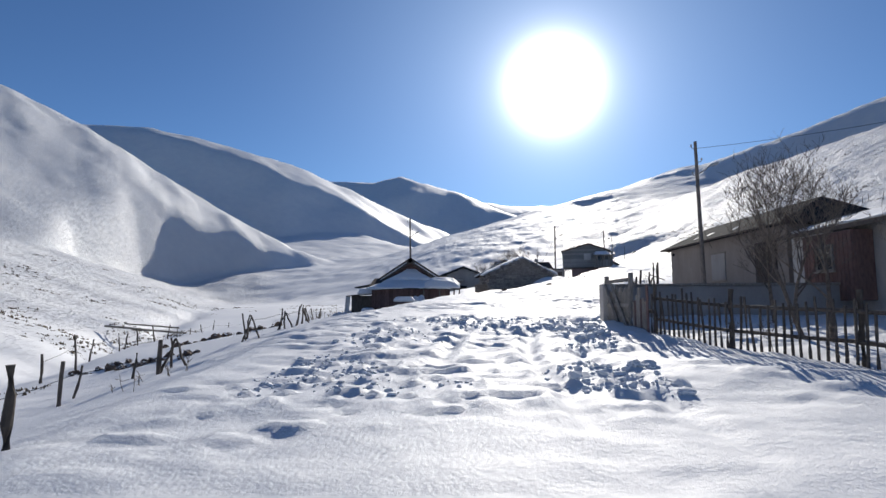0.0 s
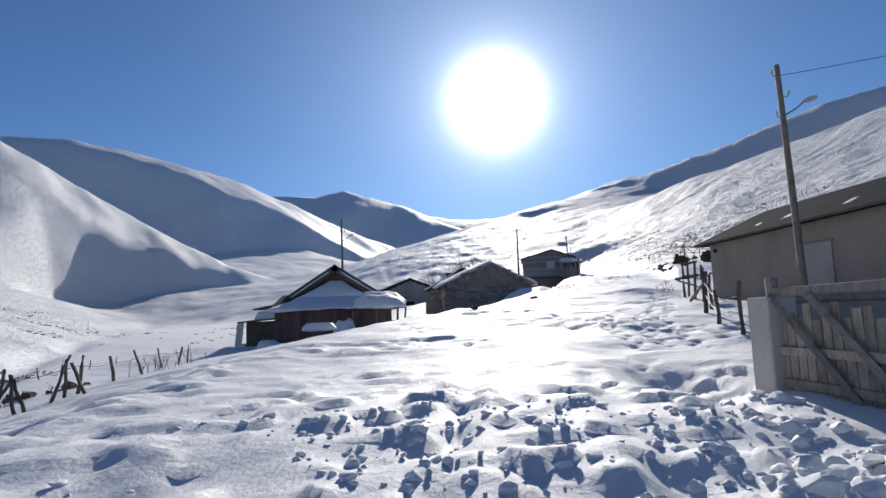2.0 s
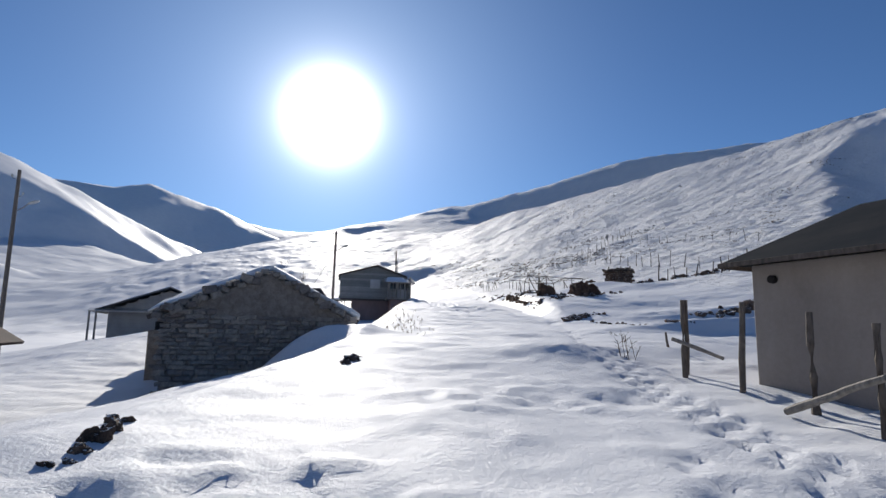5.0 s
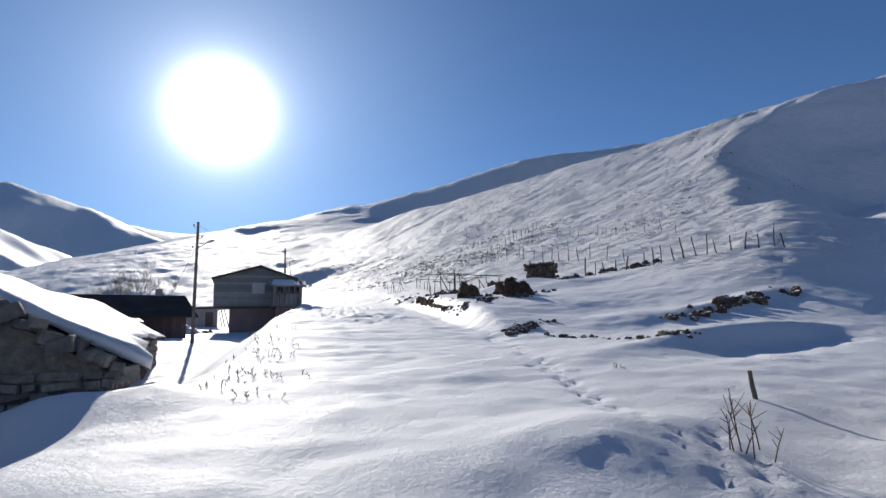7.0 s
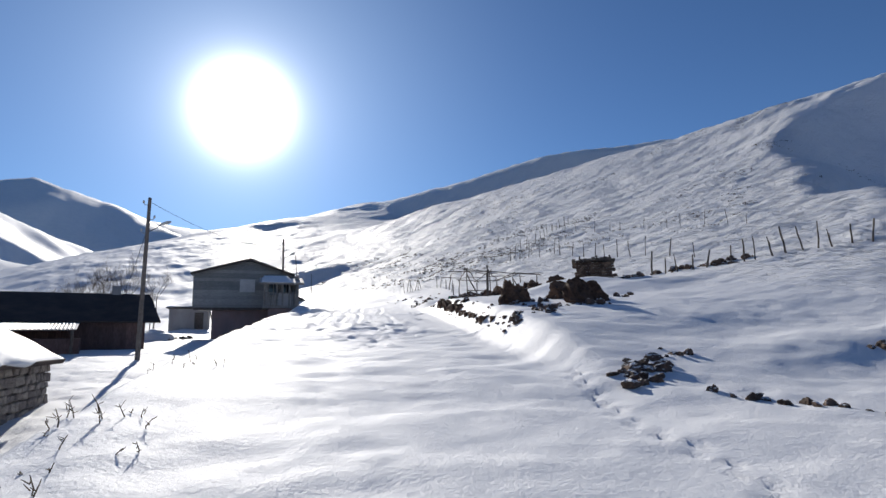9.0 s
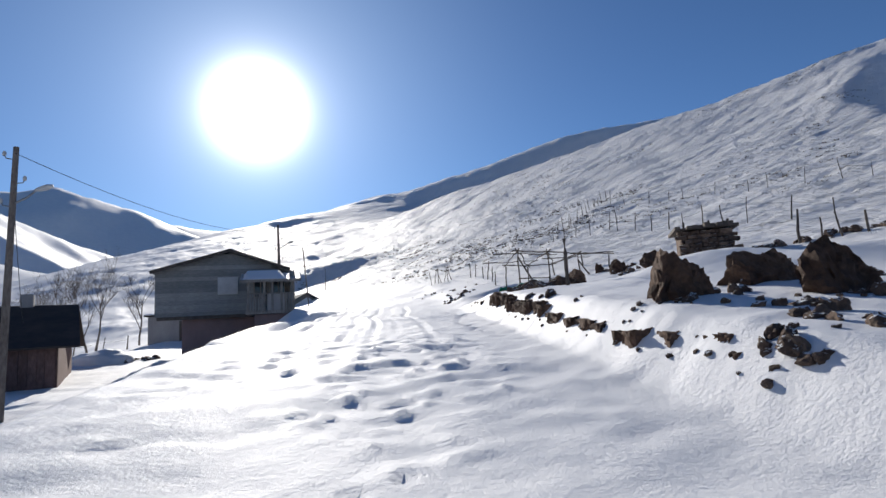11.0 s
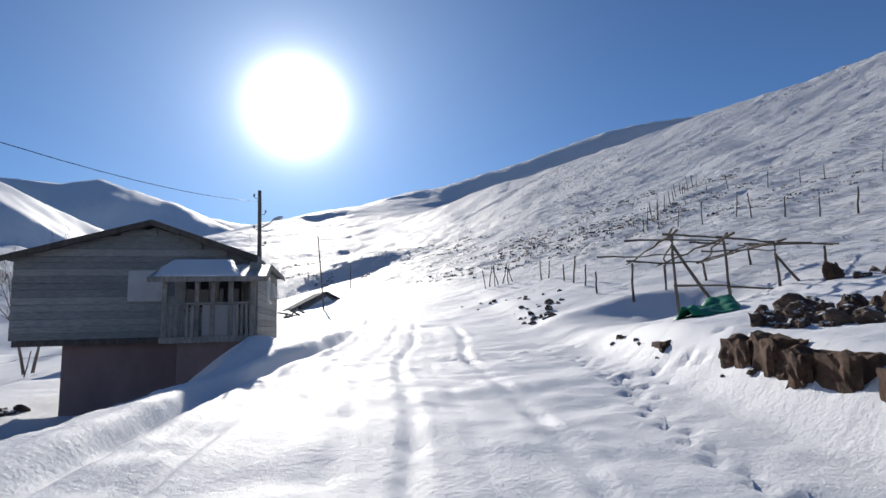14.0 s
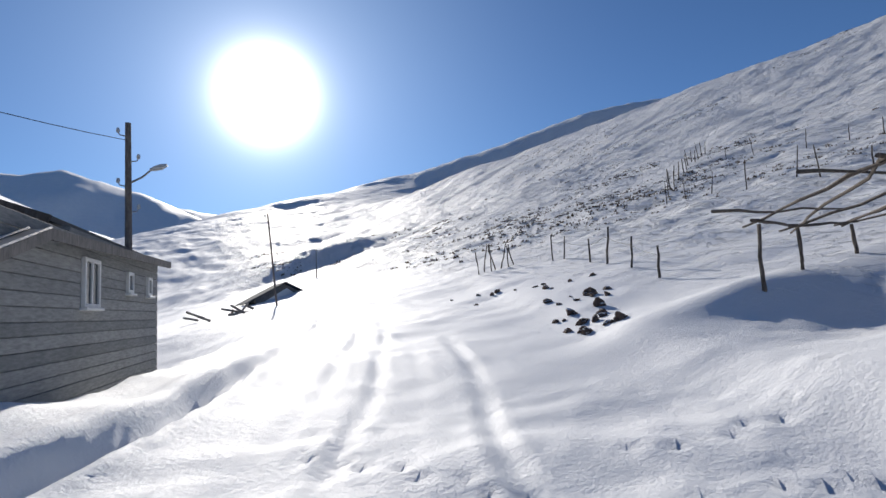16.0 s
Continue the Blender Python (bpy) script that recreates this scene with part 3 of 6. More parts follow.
ground_me = grid_mesh("ground", GX, GY, GZ)
ground_me.materials.append(M_SNOW)
ground_me.attributes.new("worked", "FLOAT", "POINT").data.foreach_set("value", wind_worked(GX, GY).astype(np.float32).ravel())
tagged(new("ground", ground_me), "deep white snow over a rutted village track and hills", "ground", kind="structure")


# ---- building blocks ----
def part(name, bm, mat, parent=None, label="", smooth=False):
    """A bmesh becomes ONE mesh object, under a thing or a part."""
    me = bpy.data.meshes.new(name)
    bmesh.ops.recalc_face_normals(bm, faces=bm.faces)
    if smooth:
        for f in bm.faces:
            f.smooth = True
    bm.to_mesh(me)
    bm.free()
    me.materials.append(mat)
    ob = new(name, me)
    ob.parent = parent
    if label:
        ob["label"] = label
    return ob


def shared(name, me, parent, m):
    ob = new(name, me)
    ob.parent = parent
    ob.matrix_basis = m
    return ob


def thing(name, label, category, m=None, group=""):
    """An empty at the base of a thing, to which its parts belong."""
    ob = new(name)
    ob.empty_display_size = 0.2
    if m is not None:
        ob.matrix_world = m
    return tagged(ob, label, category, group)


def add_box(bm, x0, x1, y0, y1, z0, z1, bevel=0.0):
    v = [bm.verts.new(p) for p in ((x0, y0, z0), (x1, y0, z0), (x1, y1, z0), (x0, y1, z0), (x0, y0, z1), (x1, y0, z1), (x1, y1, z1), (x0, y1, z1))]
    fs = [bm.faces.new([v[i] for i in f]) for f in ((3, 2, 1, 0), (4, 5, 6, 7), (0, 1, 5, 4), (1, 2, 6, 5), (2, 3, 7, 6), (3, 0, 4, 7))]
    if bevel:
        bmesh.ops.bevel(bm, geom=list({e for f in fs for e in f.edges}), offset=bevel, segments=1, affect="EDGES")
    return v


def box(x0, x1, y0, y1, z0, z1, bevel=0.012):
    bm = bmesh.new()
    add_box(bm, x0, x1, y0, y1, z0, z1, bevel)
    return bm


def add_tube(bm, pts, radii, sides=8, cap=True, wobble=0.0, rng=random):
    """A tapered tube along points."""
    rings = []
    for i, (p, r) in enumerate(zip(pts, radii)):
        p = Vector(p)
        a = Vector(pts[max(i - 1, 0)])
        b = Vector(pts[min(i + 1, len(pts) - 1)])
        q = (b - a).to_track_quat("Z", "Y")
        ring = []
        for k in range(sides):
            an = 2 * math.pi * k / sides
            rr = r * (1 + (rng.uniform(-wobble, wobble) if wobble else 0))
            ring.append(bm.verts.new(p + q @ Vector((rr * math.cos(an), rr * math.sin(an), 0))))
        rings.append(ring)
    for r0, r1 in zip(rings, rings[1:]):
        for k in range(sides):
            bm.faces.new((r0[k], r0[(k + 1) % sides], r1[(k + 1) % sides], r1[k]))
    if cap:
        bm.faces.new(rings[0][::-1])
        bm.faces.new(rings[-1])


def tube(pts, radii, sides=8, wobble=0.0, rng=random):
    bm = bmesh.new()
    add_tube(bm, pts, radii, sides, True, wobble, rng)
    return bm


def stick(p0, p1, r0, r1=None, sides=7, bends=4, crook=0.03, seed=0):
    """A crooked round pole from p0 to p1."""
    rng = random.Random(seed)
    r1 = r0 * 0.8 if r1 is None else r1
    p0, p1 = Vector(p0), Vector(p1)
    pts, rad = [], []
    for i in range(bends + 1):
        t = i / bends
        j = 0 if i in (0,) else crook * (p1 - p0).length
        pts.append(p0.lerp(p1, t) + Vector((rng.uniform(-j, j), rng.uniform(-j, j), rng.uniform(-j, j) * 0.3)))
        rad.append((r0 + (r1 - r0) * t) * rng.uniform(0.88, 1.1))
    return tube(pts, rad, sides, 0.08, rng)


def prism(outline, y0, y1):
    """An upright outline of (x, z) points drawn out from y0 to y1."""
    bm = bmesh.new()
    a = [bm.verts.new((x, y0, z)) for x, z in outline]
    b = [bm.verts.new((x, y1, z)) for x, z in outline]
    bm.faces.new(a)
    bm.faces.new(b[::-1])
    n = len(outline)
    for i in range(n):
        bm.faces.new((a[i], b[i], b[(i + 1) % n], a[(i + 1) % n]))
    return bm


def slab(corners, thick):
    """A flat four-cornered plate with its upper face at the corners."""
    bm = bmesh.new()
    c = [Vector(p) for p in corners]
    n = (c[1] - c[0]).cross(c[3] - c[0]).normalized()
    if n.z < 0:
        n = -n
    top = [bm.verts.new(p) for p in c]
    low = [bm.verts.new(p - n * thick) for p in c]
    bm.faces.new(top)
    bm.faces.new(low[::-1])
    for i in range(4):
        bm.faces.new((top[i], low[i], low[(i + 1) % 4], top[(i + 1) % 4]))
    return bm


def snow_slab(corners, thick, n=22, seed=0, lip=0.12, uneven=0.35):
    """Snow lying on a sloping plate: a soft cushion with a ragged, overhanging rim."""
    c = [np.array(p, float) for p in corners]
    bm = bmesh.new()
    rows_t, rows_b = [], []
    for i in range(n + 1):
        rt, rb = [], []
        for j in range(n + 1):
            u, v = i / n, j / n
            p = c[0] * (1 - u) * (1 - v) + c[1] * u * (1 - v) + c[2] * u * v + c[3] * (1 - u) * v
            edge = min(u, 1 - u, v, 1 - v)
            nz = float(fbm(np.array([p[0] * 0.9 + seed]), np.array([p[1] * 0.9 + p[2] + seed]), 3, seed)[0])
            h = thick * (1 + uneven * nz) * (1 - (1 - min(1, edge / 0.14)) ** 2 * 0.75)
            out = np.array([(u - 0.5), (v - 0.5)]) * 2
            grow = lip * (1 + nz) * (edge < 1e-6)
            mid = (c[0] + c[1] + c[2] + c[3]) / 4
            off = (p - mid)
            off[2] = 0
            ln = np.linalg.norm(off) + 1e-6
            q = p + off / ln * grow
            rt.append(bm.verts.new((q[0], q[1], q[2] + h)))
            rb.append(bm.verts.new((p[0], p[1], p[2] + 0.006)) if edge > 1e-6 else bm.verts.new((q[0] * 0.8 + p[0] * 0.2, q[1] * 0.8 + p[1] * 0.2, q[2] - 0.05 * (1 + nz))))
        rows_t.append(rt)
        rows_b.append(rb)
    for rows, flip in ((rows_t, False), (rows_b, True)):
        for i in range(n):
            for j in range(n):
                q = (rows[i][j], rows[i + 1][j], rows[i + 1][j + 1], rows[i][j + 1])
                bm.faces.new(q[::-1] if flip else q)
    rim = [(0, j) for j in range(n)] + [(i, n) for i in range(n)] + [(n, n - j) for j in range(n)] + [(n - i, 0) for i in range(n)]
    for k in range(len(rim)):
        (i0, j0), (i1, j1) = rim[k], rim[(k + 1) % len(rim)]
        bm.faces.new((rows_t[i0][j0], rows_t[i1][j1], rows_b[i1][j1], rows_b[i0][j0]))
    return bm


def roof_snow(corners, thick, label, seed, m=None, lip=0.12, uneven=0.35):
    ob = part("roof_snow", snow_slab(corners, thick, 22, seed, lip, uneven), M_SNOW, None, "", True)
    if m is not None:
        ob.matrix_world = m
    return tagged(ob, label, "snow")


def rock_mesh(seed, cuts=15, detail=3):
    """A broken boulder, about 1 in radius: a ball with flats struck off it, then pitted."""
    rng = random.Random(seed)
    bm = bmesh.new()
    bmesh.ops.create_icosphere(bm, subdivisions=detail, radius=1.1)
    flats = []
    for _ in range(cuts):
        n = Vector((rng.gauss(0, 1), rng.gauss(0, 1), rng.gauss(0, 0.8))).normalized()
        flats.append((n, rng.uniform(0.42, 0.9)))
    o = Vector((rng.uniform(-50, 50), rng.uniform(-50, 50), 0))
    for v in bm.verts:
        for n, d in flats:
            over = v.co.dot(n) - d
            if over > 0:
                v.co -= n * over * 0.97
        d = v.co.normalized()
        v.co += d * (0.2 * noise.noise(v.co * 2.6 + o) + 0.2 * noise.noise(v.co * 6.5 + o))
    me = bpy.data.meshes.new("rock")
    bm.to_mesh(me)
    bm.free()
    me.materials.append(M_ROCK)
    return me


def stone_mesh(seed, mat):
    """A roughly squared wall stone, 1 wide, 1 high, 1 deep."""
    rng = random.Random(seed)
    bm = bmesh.new()
    add_box(bm, -0.5, 0.5, -0.5, 0.5, -0.5, 0.5, 0.1)
    for v in bm.verts:
        v.co += Vector((rng.uniform(-0.06, 0.06), rng.uniform(-0.09, 0.09), rng.uniform(-0.09, 0.09)))
    me = bpy.data.meshes.new("stone")
    bm.to_mesh(me)
    bm.free()
    me.materials.append(mat)
    return me


WALL_STONES = [stone_mesh(k, M_STONE) for k in range(8)]
DARK_STONES = [stone_mesh(20 + k, M_ROCK) for k in range(8)]
ROCKS = [rock_mesh(100 + k) for k in range(7)]


def stone_face(parent, origin, along, length, height_at, course=0.19, seed=0, deep=0.22, count=300, stones=None):
    """Courses of rubble stones on a wall's face: from origin along a unit vector, as high as height_at(metres along) gives."""
    rng = random.Random(seed)
    along = Vector(along).normalized()
    turn = math.degrees(math.atan2(along.y, along.x))
    z, made = 0.0, 0
    while z < 6 and made < count:
        h = course * rng.uniform(0.75, 1.3)
        s = -rng.uniform(0, 0.2)
        any_here = False
        while s < length:
            w = rng.choice((0.16, 0.22, 0.3, 0.42, 0.55)) * rng.uniform(0.8, 1.2)
            c = s + w / 2
            lo, hi = height_at(min(max(c, 0), length))
            if lo < z + h / 2 < hi and 0 <= c <= length and made < count:
                p = Vector(origin) + along * c + Vector((0, 0, z + h / 2))
                m = pose(p.x, p.y, p.z, rng.uniform(-4, 4), rng.uniform(-9, 9), turn + rng.uniform(-5, 5)) @ Matrix.Diagonal((w * 0.95, deep * rng.uniform(0.9, 1.2), h * rng.uniform(0.75, 1.0), 1))
                shared("stone", (stones or WALL_STONES)[rng.randrange(8)], parent, m)
                made += 1
                any_here = True
            s += w
        z += h


# ---- houses ----
def board_wall_h(parent, x0, x1, y, z0, z1, mat, width=0.2, seed=0, thick=0.03, name="plank"):
    """Horizontal boards on a wall that faces -y; x0 and x1 give the wall's ends at a height z."""
    rng = random.Random(seed)
    z = z0
    while z < z1 - 0.03:
        h = min(width * rng.uniform(0.9, 1.1), z1 - z)
        a, b = x0(z + h * 0.6), x1(z + h * 0.6)
        if b - a > 0.1:
            part(name, box(a, b, y - thick - rng.uniform(0, 0.012), y, z, z + h - 0.012, 0.005), mat, parent)
        z += h


def board_wall_v(parent, x0, x1, y, z0, z1, mat, width=0.19, seed=0, thick=0.03, name="plank"):
    rng = random.Random(seed)
    x = x0
    while x < x1 - 0.03:
        w = min(width * rng.uniform(0.8, 1.2), x1 - x)
        part(name, box(x, x + w - 0.012, y - thick - rng.uniform(0, 0.015), y, z0(x) - rng.uniform(0, 0.04), z1(x) - rng.uniform(0, 0.03), 0.005), mat, parent)
        x += w


def window(parent, w, h, m, bars=1, mat=None):
    """A window that faces -y about its lower middle: frame, sill, panes."""
    fr = new("window")
    fr.parent = parent
    fr.matrix_basis = m
    mat = mat or M_WHITE
    for a, b, c, d in ((-w / 2, -w / 2 + 0.07, 0, h), (w / 2 - 0.07, w / 2, 0, h), (-w / 2 + 0.07, w / 2 - 0.07, 0, 0.07), (-w / 2 + 0.07, w / 2 - 0.07, h - 0.07, h)):
        part("window_frame", box(a, b, -0.06, 0.02, c, d, 0.008), mat, fr)
    for k in range(bars):
        cx = -w / 2 + w * (k + 1) / (bars + 1)
        part("glazing_bar", box(cx - 0.03, cx + 0.03, -0.05, 0.0, 0.07, h - 0.07, 0.006), mat, fr)
    part("pane", box(-w / 2 + 0.07, w / 2 - 0.07, -0.02, -0.01, 0.07, h - 0.07, 0), M_GLASS, fr)
    part("sill", box(-w / 2 - 0.05, w / 2 + 0.05, -0.11, 0.02, -0.05, 0.0, 0.008), mat, fr)
    return fr


def right_house():
    """Plastered single-storey house with a dark hipped roof."""
    h = thing("house", "grey-beige plastered one-storey house with a dark sheet-metal hipped roof", "house", pose(13.75, 35.7, 0))
    y1, y0, xw = 0.0, -11.6, 4.3
    part("wall", box(0, 0.35, y0, y1, 0.6, 5.02, 0.02), M_PLASTER, h)
    part("wall", box(0.352, xw, y1 - 0.35, y1 - 0.003, 0.6, 5.0, 0.02), M_PLASTER, h)
    part("wall", box(xw - 0.3, xw + 0.05, y0, y1 - 0.352, 0.6, 5.0, 0.02), M_PLASTER, h)
    part("wall", box(0.352, xw - 0.302, y0, y0 + 0.3, 0.6, 5.0, 0.02), M_PLASTER, h)
    # shallow hipped roof in four pitches, on an overhanging soffit
    e, ze, zr = 0.5, 5.04, 6.25
    a, b, c, d = (-e, y0 - e, ze), (xw + e, y0 - e, ze), (xw + e, y1 + 0.3, ze), (-e, y1 + 0.3, ze)
    r0, r1 = (xw / 2 - 0.2, y0 + 0.6, zr), (xw / 2 - 0.2, y1 - 0.9, zr)
    bm = bmesh.new()
    V = {k: bm.verts.new(p) for k, p in dict(a=a, b=b, c=c, d=d, r=r0, s=r1).items()}
    for order in ("adsr", "brsc", "dcs", "arb", "abcd"):
        bm.faces.new([V[k] for k in order])
    roof = part("roof", bm, M_ROOF_BLACK, h)
    part("fascia", box(-e - 0.03, -e - 0.003, y0 - e, y1 + 0.3, ze - 0.08, ze + 0.01, 0.006), M_POST, roof)
    part("fascia", box(-e, xw + e, y1 + 0.303, y1 + 0.33, ze - 0.08, ze + 0.01, 0.006), M_POST, roof)
    # boarded-up window, brown panel, small bay
    part("shutter", box(-0.05, -0.003, -6.6, -5.2, 2.95, 4.3, 0.01), M_CONCRETE, h, "grey boarded-up window")
    for zz in (2.93, 4.28):
        part("shutter_trim", box(-0.07, -0.004, -6.68, -5.12, zz, zz + 0.06, 0.006), M_GREYWOOD, h)
    part("panel", box(-0.06, -0.003, -10.9, -9.3, 2.0, 4.45, 0.01), M_POST, h, "brown wooden door panel")
    # capped stub, near-black in place of the shade in a hole
    part("vent", tube([(-0.09, -0.45, 4.72), (0.02, -0.45, 4.72)], [0.075, 0.075], 12), M_INNER_SHADE, h, "round vent stub with the hole's shade painted near-black")
    # lumps of snow left on the pitch
    for k, (yy, t, s) in enumerate(((-2.9, 0.3, 0.14), (-4.4, 0.35, 0.2), (-7.2, 0.3, 0.16))):
        q = Vector((-e + (xw / 2 + e) * t, yy, ze + (zr - ze) * t))
        roof_snow([(q.x - s, q.y - s, q.z - 0.45 * s), (q.x + s, q.y - s, q.z + 0.45 * s), (q.x + s, q.y + s, q.z + 0.45 * s), (q.x - s, q.y + s, q.z - 0.45 * s)], 0.05,
                  "thin patch of snow left on a dark roof", 40 + k, h.matrix_world.copy(), 0.05)


def white_house():
    """Older whitewashed house behind the fruit trees, with a brown bay and a low snowy roof."""
    h = thing("house", "old whitewashed house with a dark brown bay and low snowy roof", "house", pose(13.75, 23.5, 0))
    part("wall", box(0.0, 0.35, -9.5, 0.3, 0.2, 4.4, 0.02), M_PALE, h)
    part("wall", box(0.352, 5.0, -9.5, -9.2, 0.2, 4.4, 0.02), M_PALE, h)
    part("wall", box(4.7, 5.05, -9.198, 0.3, 0.2, 4.4, 0.02), M_PALE, h)
    part("roof_pitch", slab([(-0.6, 0.1, 4.42), (-0.6, -9.9, 4.42), (2.6, -9.9, 5.35), (2.6, 0.1, 5.35)], 0.08), M_ROOF_BROWN, h)
    part("roof_pitch", slab([(5.6, 0.1, 4.42), (5.6, -9.9, 4.42), (2.6, -9.9, 5.35), (2.6, 0.1, 5.35)], 0.08), M_ROOF_BROWN, h)
    part("eave_board", box(-0.64, -0.605, -9.9, 0.1, 4.26, 4.42, 0.006), M_POST, h)
    bay = part("bay", box(-0.7, -0.003, -4.0, -1.5, 1.9, 4.2, 0.02), M_REDPLANK, h, "dark brown boarded bay")
    for k in range(13):
        part("board", box(-0.73, -0.704, -3.98 + k * 0.19, -3.81 + k * 0.19, 1.9, 4.18, 0.005), M_REDPLANK, bay)
    window(h, 0.9, 0.9, pose(-0.735, -2.7, 2.9, 0, 0, -90), 1, M_GREYWOOD)
    window(h, 0.9, 1.1, pose(-0.005, -6.2, 2.6, 0, 0, -90), 1, M_GREYWOOD)
    roof_snow([(-0.4, -0.6, 4.5), (-0.4, -5.4, 4.5), (1.9, -5.2, 5.17), (1.9, -0.8, 5.17)], 0.09, "thin sheet of snow sliding down a low roof", 45, h.matrix_world.copy(), 0.08)


def yard_wall():
    w = thing("yard_wall", "grey rendered courtyard wall with a square end pillar", "wall", pose(5.15, 20.3, 0))
    part("pillar", box(0, 0.42, -0.2, 0.22, 0.4, 2.5, 0.02), M_PALE, w)
    part("wall_run", box(0.423, 8.3, -0.1, 0.14, 0.4, 2.42, 0.02), M_CONCRETE, w)
    part("coping", box(0.4, 8.35, -0.16, 0.2, 2.424, 2.5, 0.015), M_GREYWOOD, w, "dark coping of boards")


def yard_gate():
    g = thing("gate", "weathered plank gate with diagonal braces and grey posts", "gate", pose(5.35, 20.25, 0, 0, 0, -90))
    for x in (0.0, 2.3):
        part("post", stick((x, 0, 0.6), (x + 0.03, 0, 2.75), 0.085, 0.075, 8, 4, 0.01, 5 + int(x)), M_GREYWOOD, g)
    for z in (1.35, 1.75, 2.5):
        part("rail", box(0.05, 2.25, -0.07, -0.03, z, z + 0.11, 0.008), M_GREYWOOD, g)
    rng = random.Random(9)
    x = 0.1
    while x < 2.2:
        part("plank", box(x, x + 0.13, -0.028, 0.0, 1.15, 2.3 + rng.uniform(-0.1, 0.12), 0.006), M_GREYWOOD, g)
        x += 0.15
    for x0, x1 in ((0.1, 1.5), (0.75, 2.2)):
        part("brace", tube([(x0, -0.1, 2.5), (x1, -0.1, 1.15)], [0.05, 0.05], 4), M_GREYWOOD, g)


def plank_screen():
    s = thing("plank_screen", "upright red-brown slab boards standing beside the gate", "fence", pose(5.4, 17.9, 0, 0, 0, -90))
    rng = random.Random(4)
    for k in range(8):
        x = k * 0.16
        part("slab_board", box(x, x + 0.14, -0.03, rng.uniform(0, 0.03), 0.65, 2.1 + rng.uniform(-0.25, 0.3), 0.01), M_REDPLANK if k % 3 == 1 else M_GREYWOOD, s)
    part("rail", box(-0.1, 1.4, 0.034, 0.08, 1.6, 1.7, 0.008), M_POST, s)


def picket_fence():
    """Rough pickets on two rails, bending away from the track."""
    f = thing("picket_fence", "leaning grey-brown picket fence of rough slats and rails", "fence")
    line = [Vector((5.45, 16.6)), Vector((6.15, 14.0)), Vector((7.1, 11.4)), Vector((7.9, 9.0)), Vector((8.7, 6.4))]
    rng = random.Random(12)
    pick = [stick((0, 0, -0.3), (0.02, 0.01, 1.0), 0.038, 0.03, 6, 3, 0.01, 60 + k) for k in range(4)]
    meshes = []
    for k, bm in enumerate(pick):
        me = bpy.data.meshes.new("picket")
        bm.to_mesh(me)
        bm.free()
        me.materials.append(M_POST)
        meshes.append(me)
    for a, b in zip(line, line[1:]):
        za, zb = gz(a.x, a.y), gz(b.x, b.y)
        d = (b - a).length
        n = int(d / 0.17)
        for i in range(n):
            t = i / n
            p = a.lerp(b, t)
            hgt = rng.uniform(0.9, 1.2)
            shared("picket", meshes[rng.randrange(4)], f, pose(p.x, p.y, gz(p.x, p.y), rng.uniform(-3, 3), rng.uniform(-3, 3), rng.uniform(0, 360)) @ Matrix.Diagonal((0.85, 0.85, hgt, 1)))
        part("post", stick((a.x + 0.1, a.y, za - 0.4), (a.x + 0.12, a.y, za + 1.3), 0.06, 0.05, 8, 4, 0.012, 70 + n), M_POST, f)
        for hh in (0.38, 0.92):
            part("rail", stick((a.x + 0.07, a.y, za + hh), (b.x + 0.07, b.y, zb + hh), 0.045, 0.04, 6, 5, 0.008, 80 + n), M_POST, f)


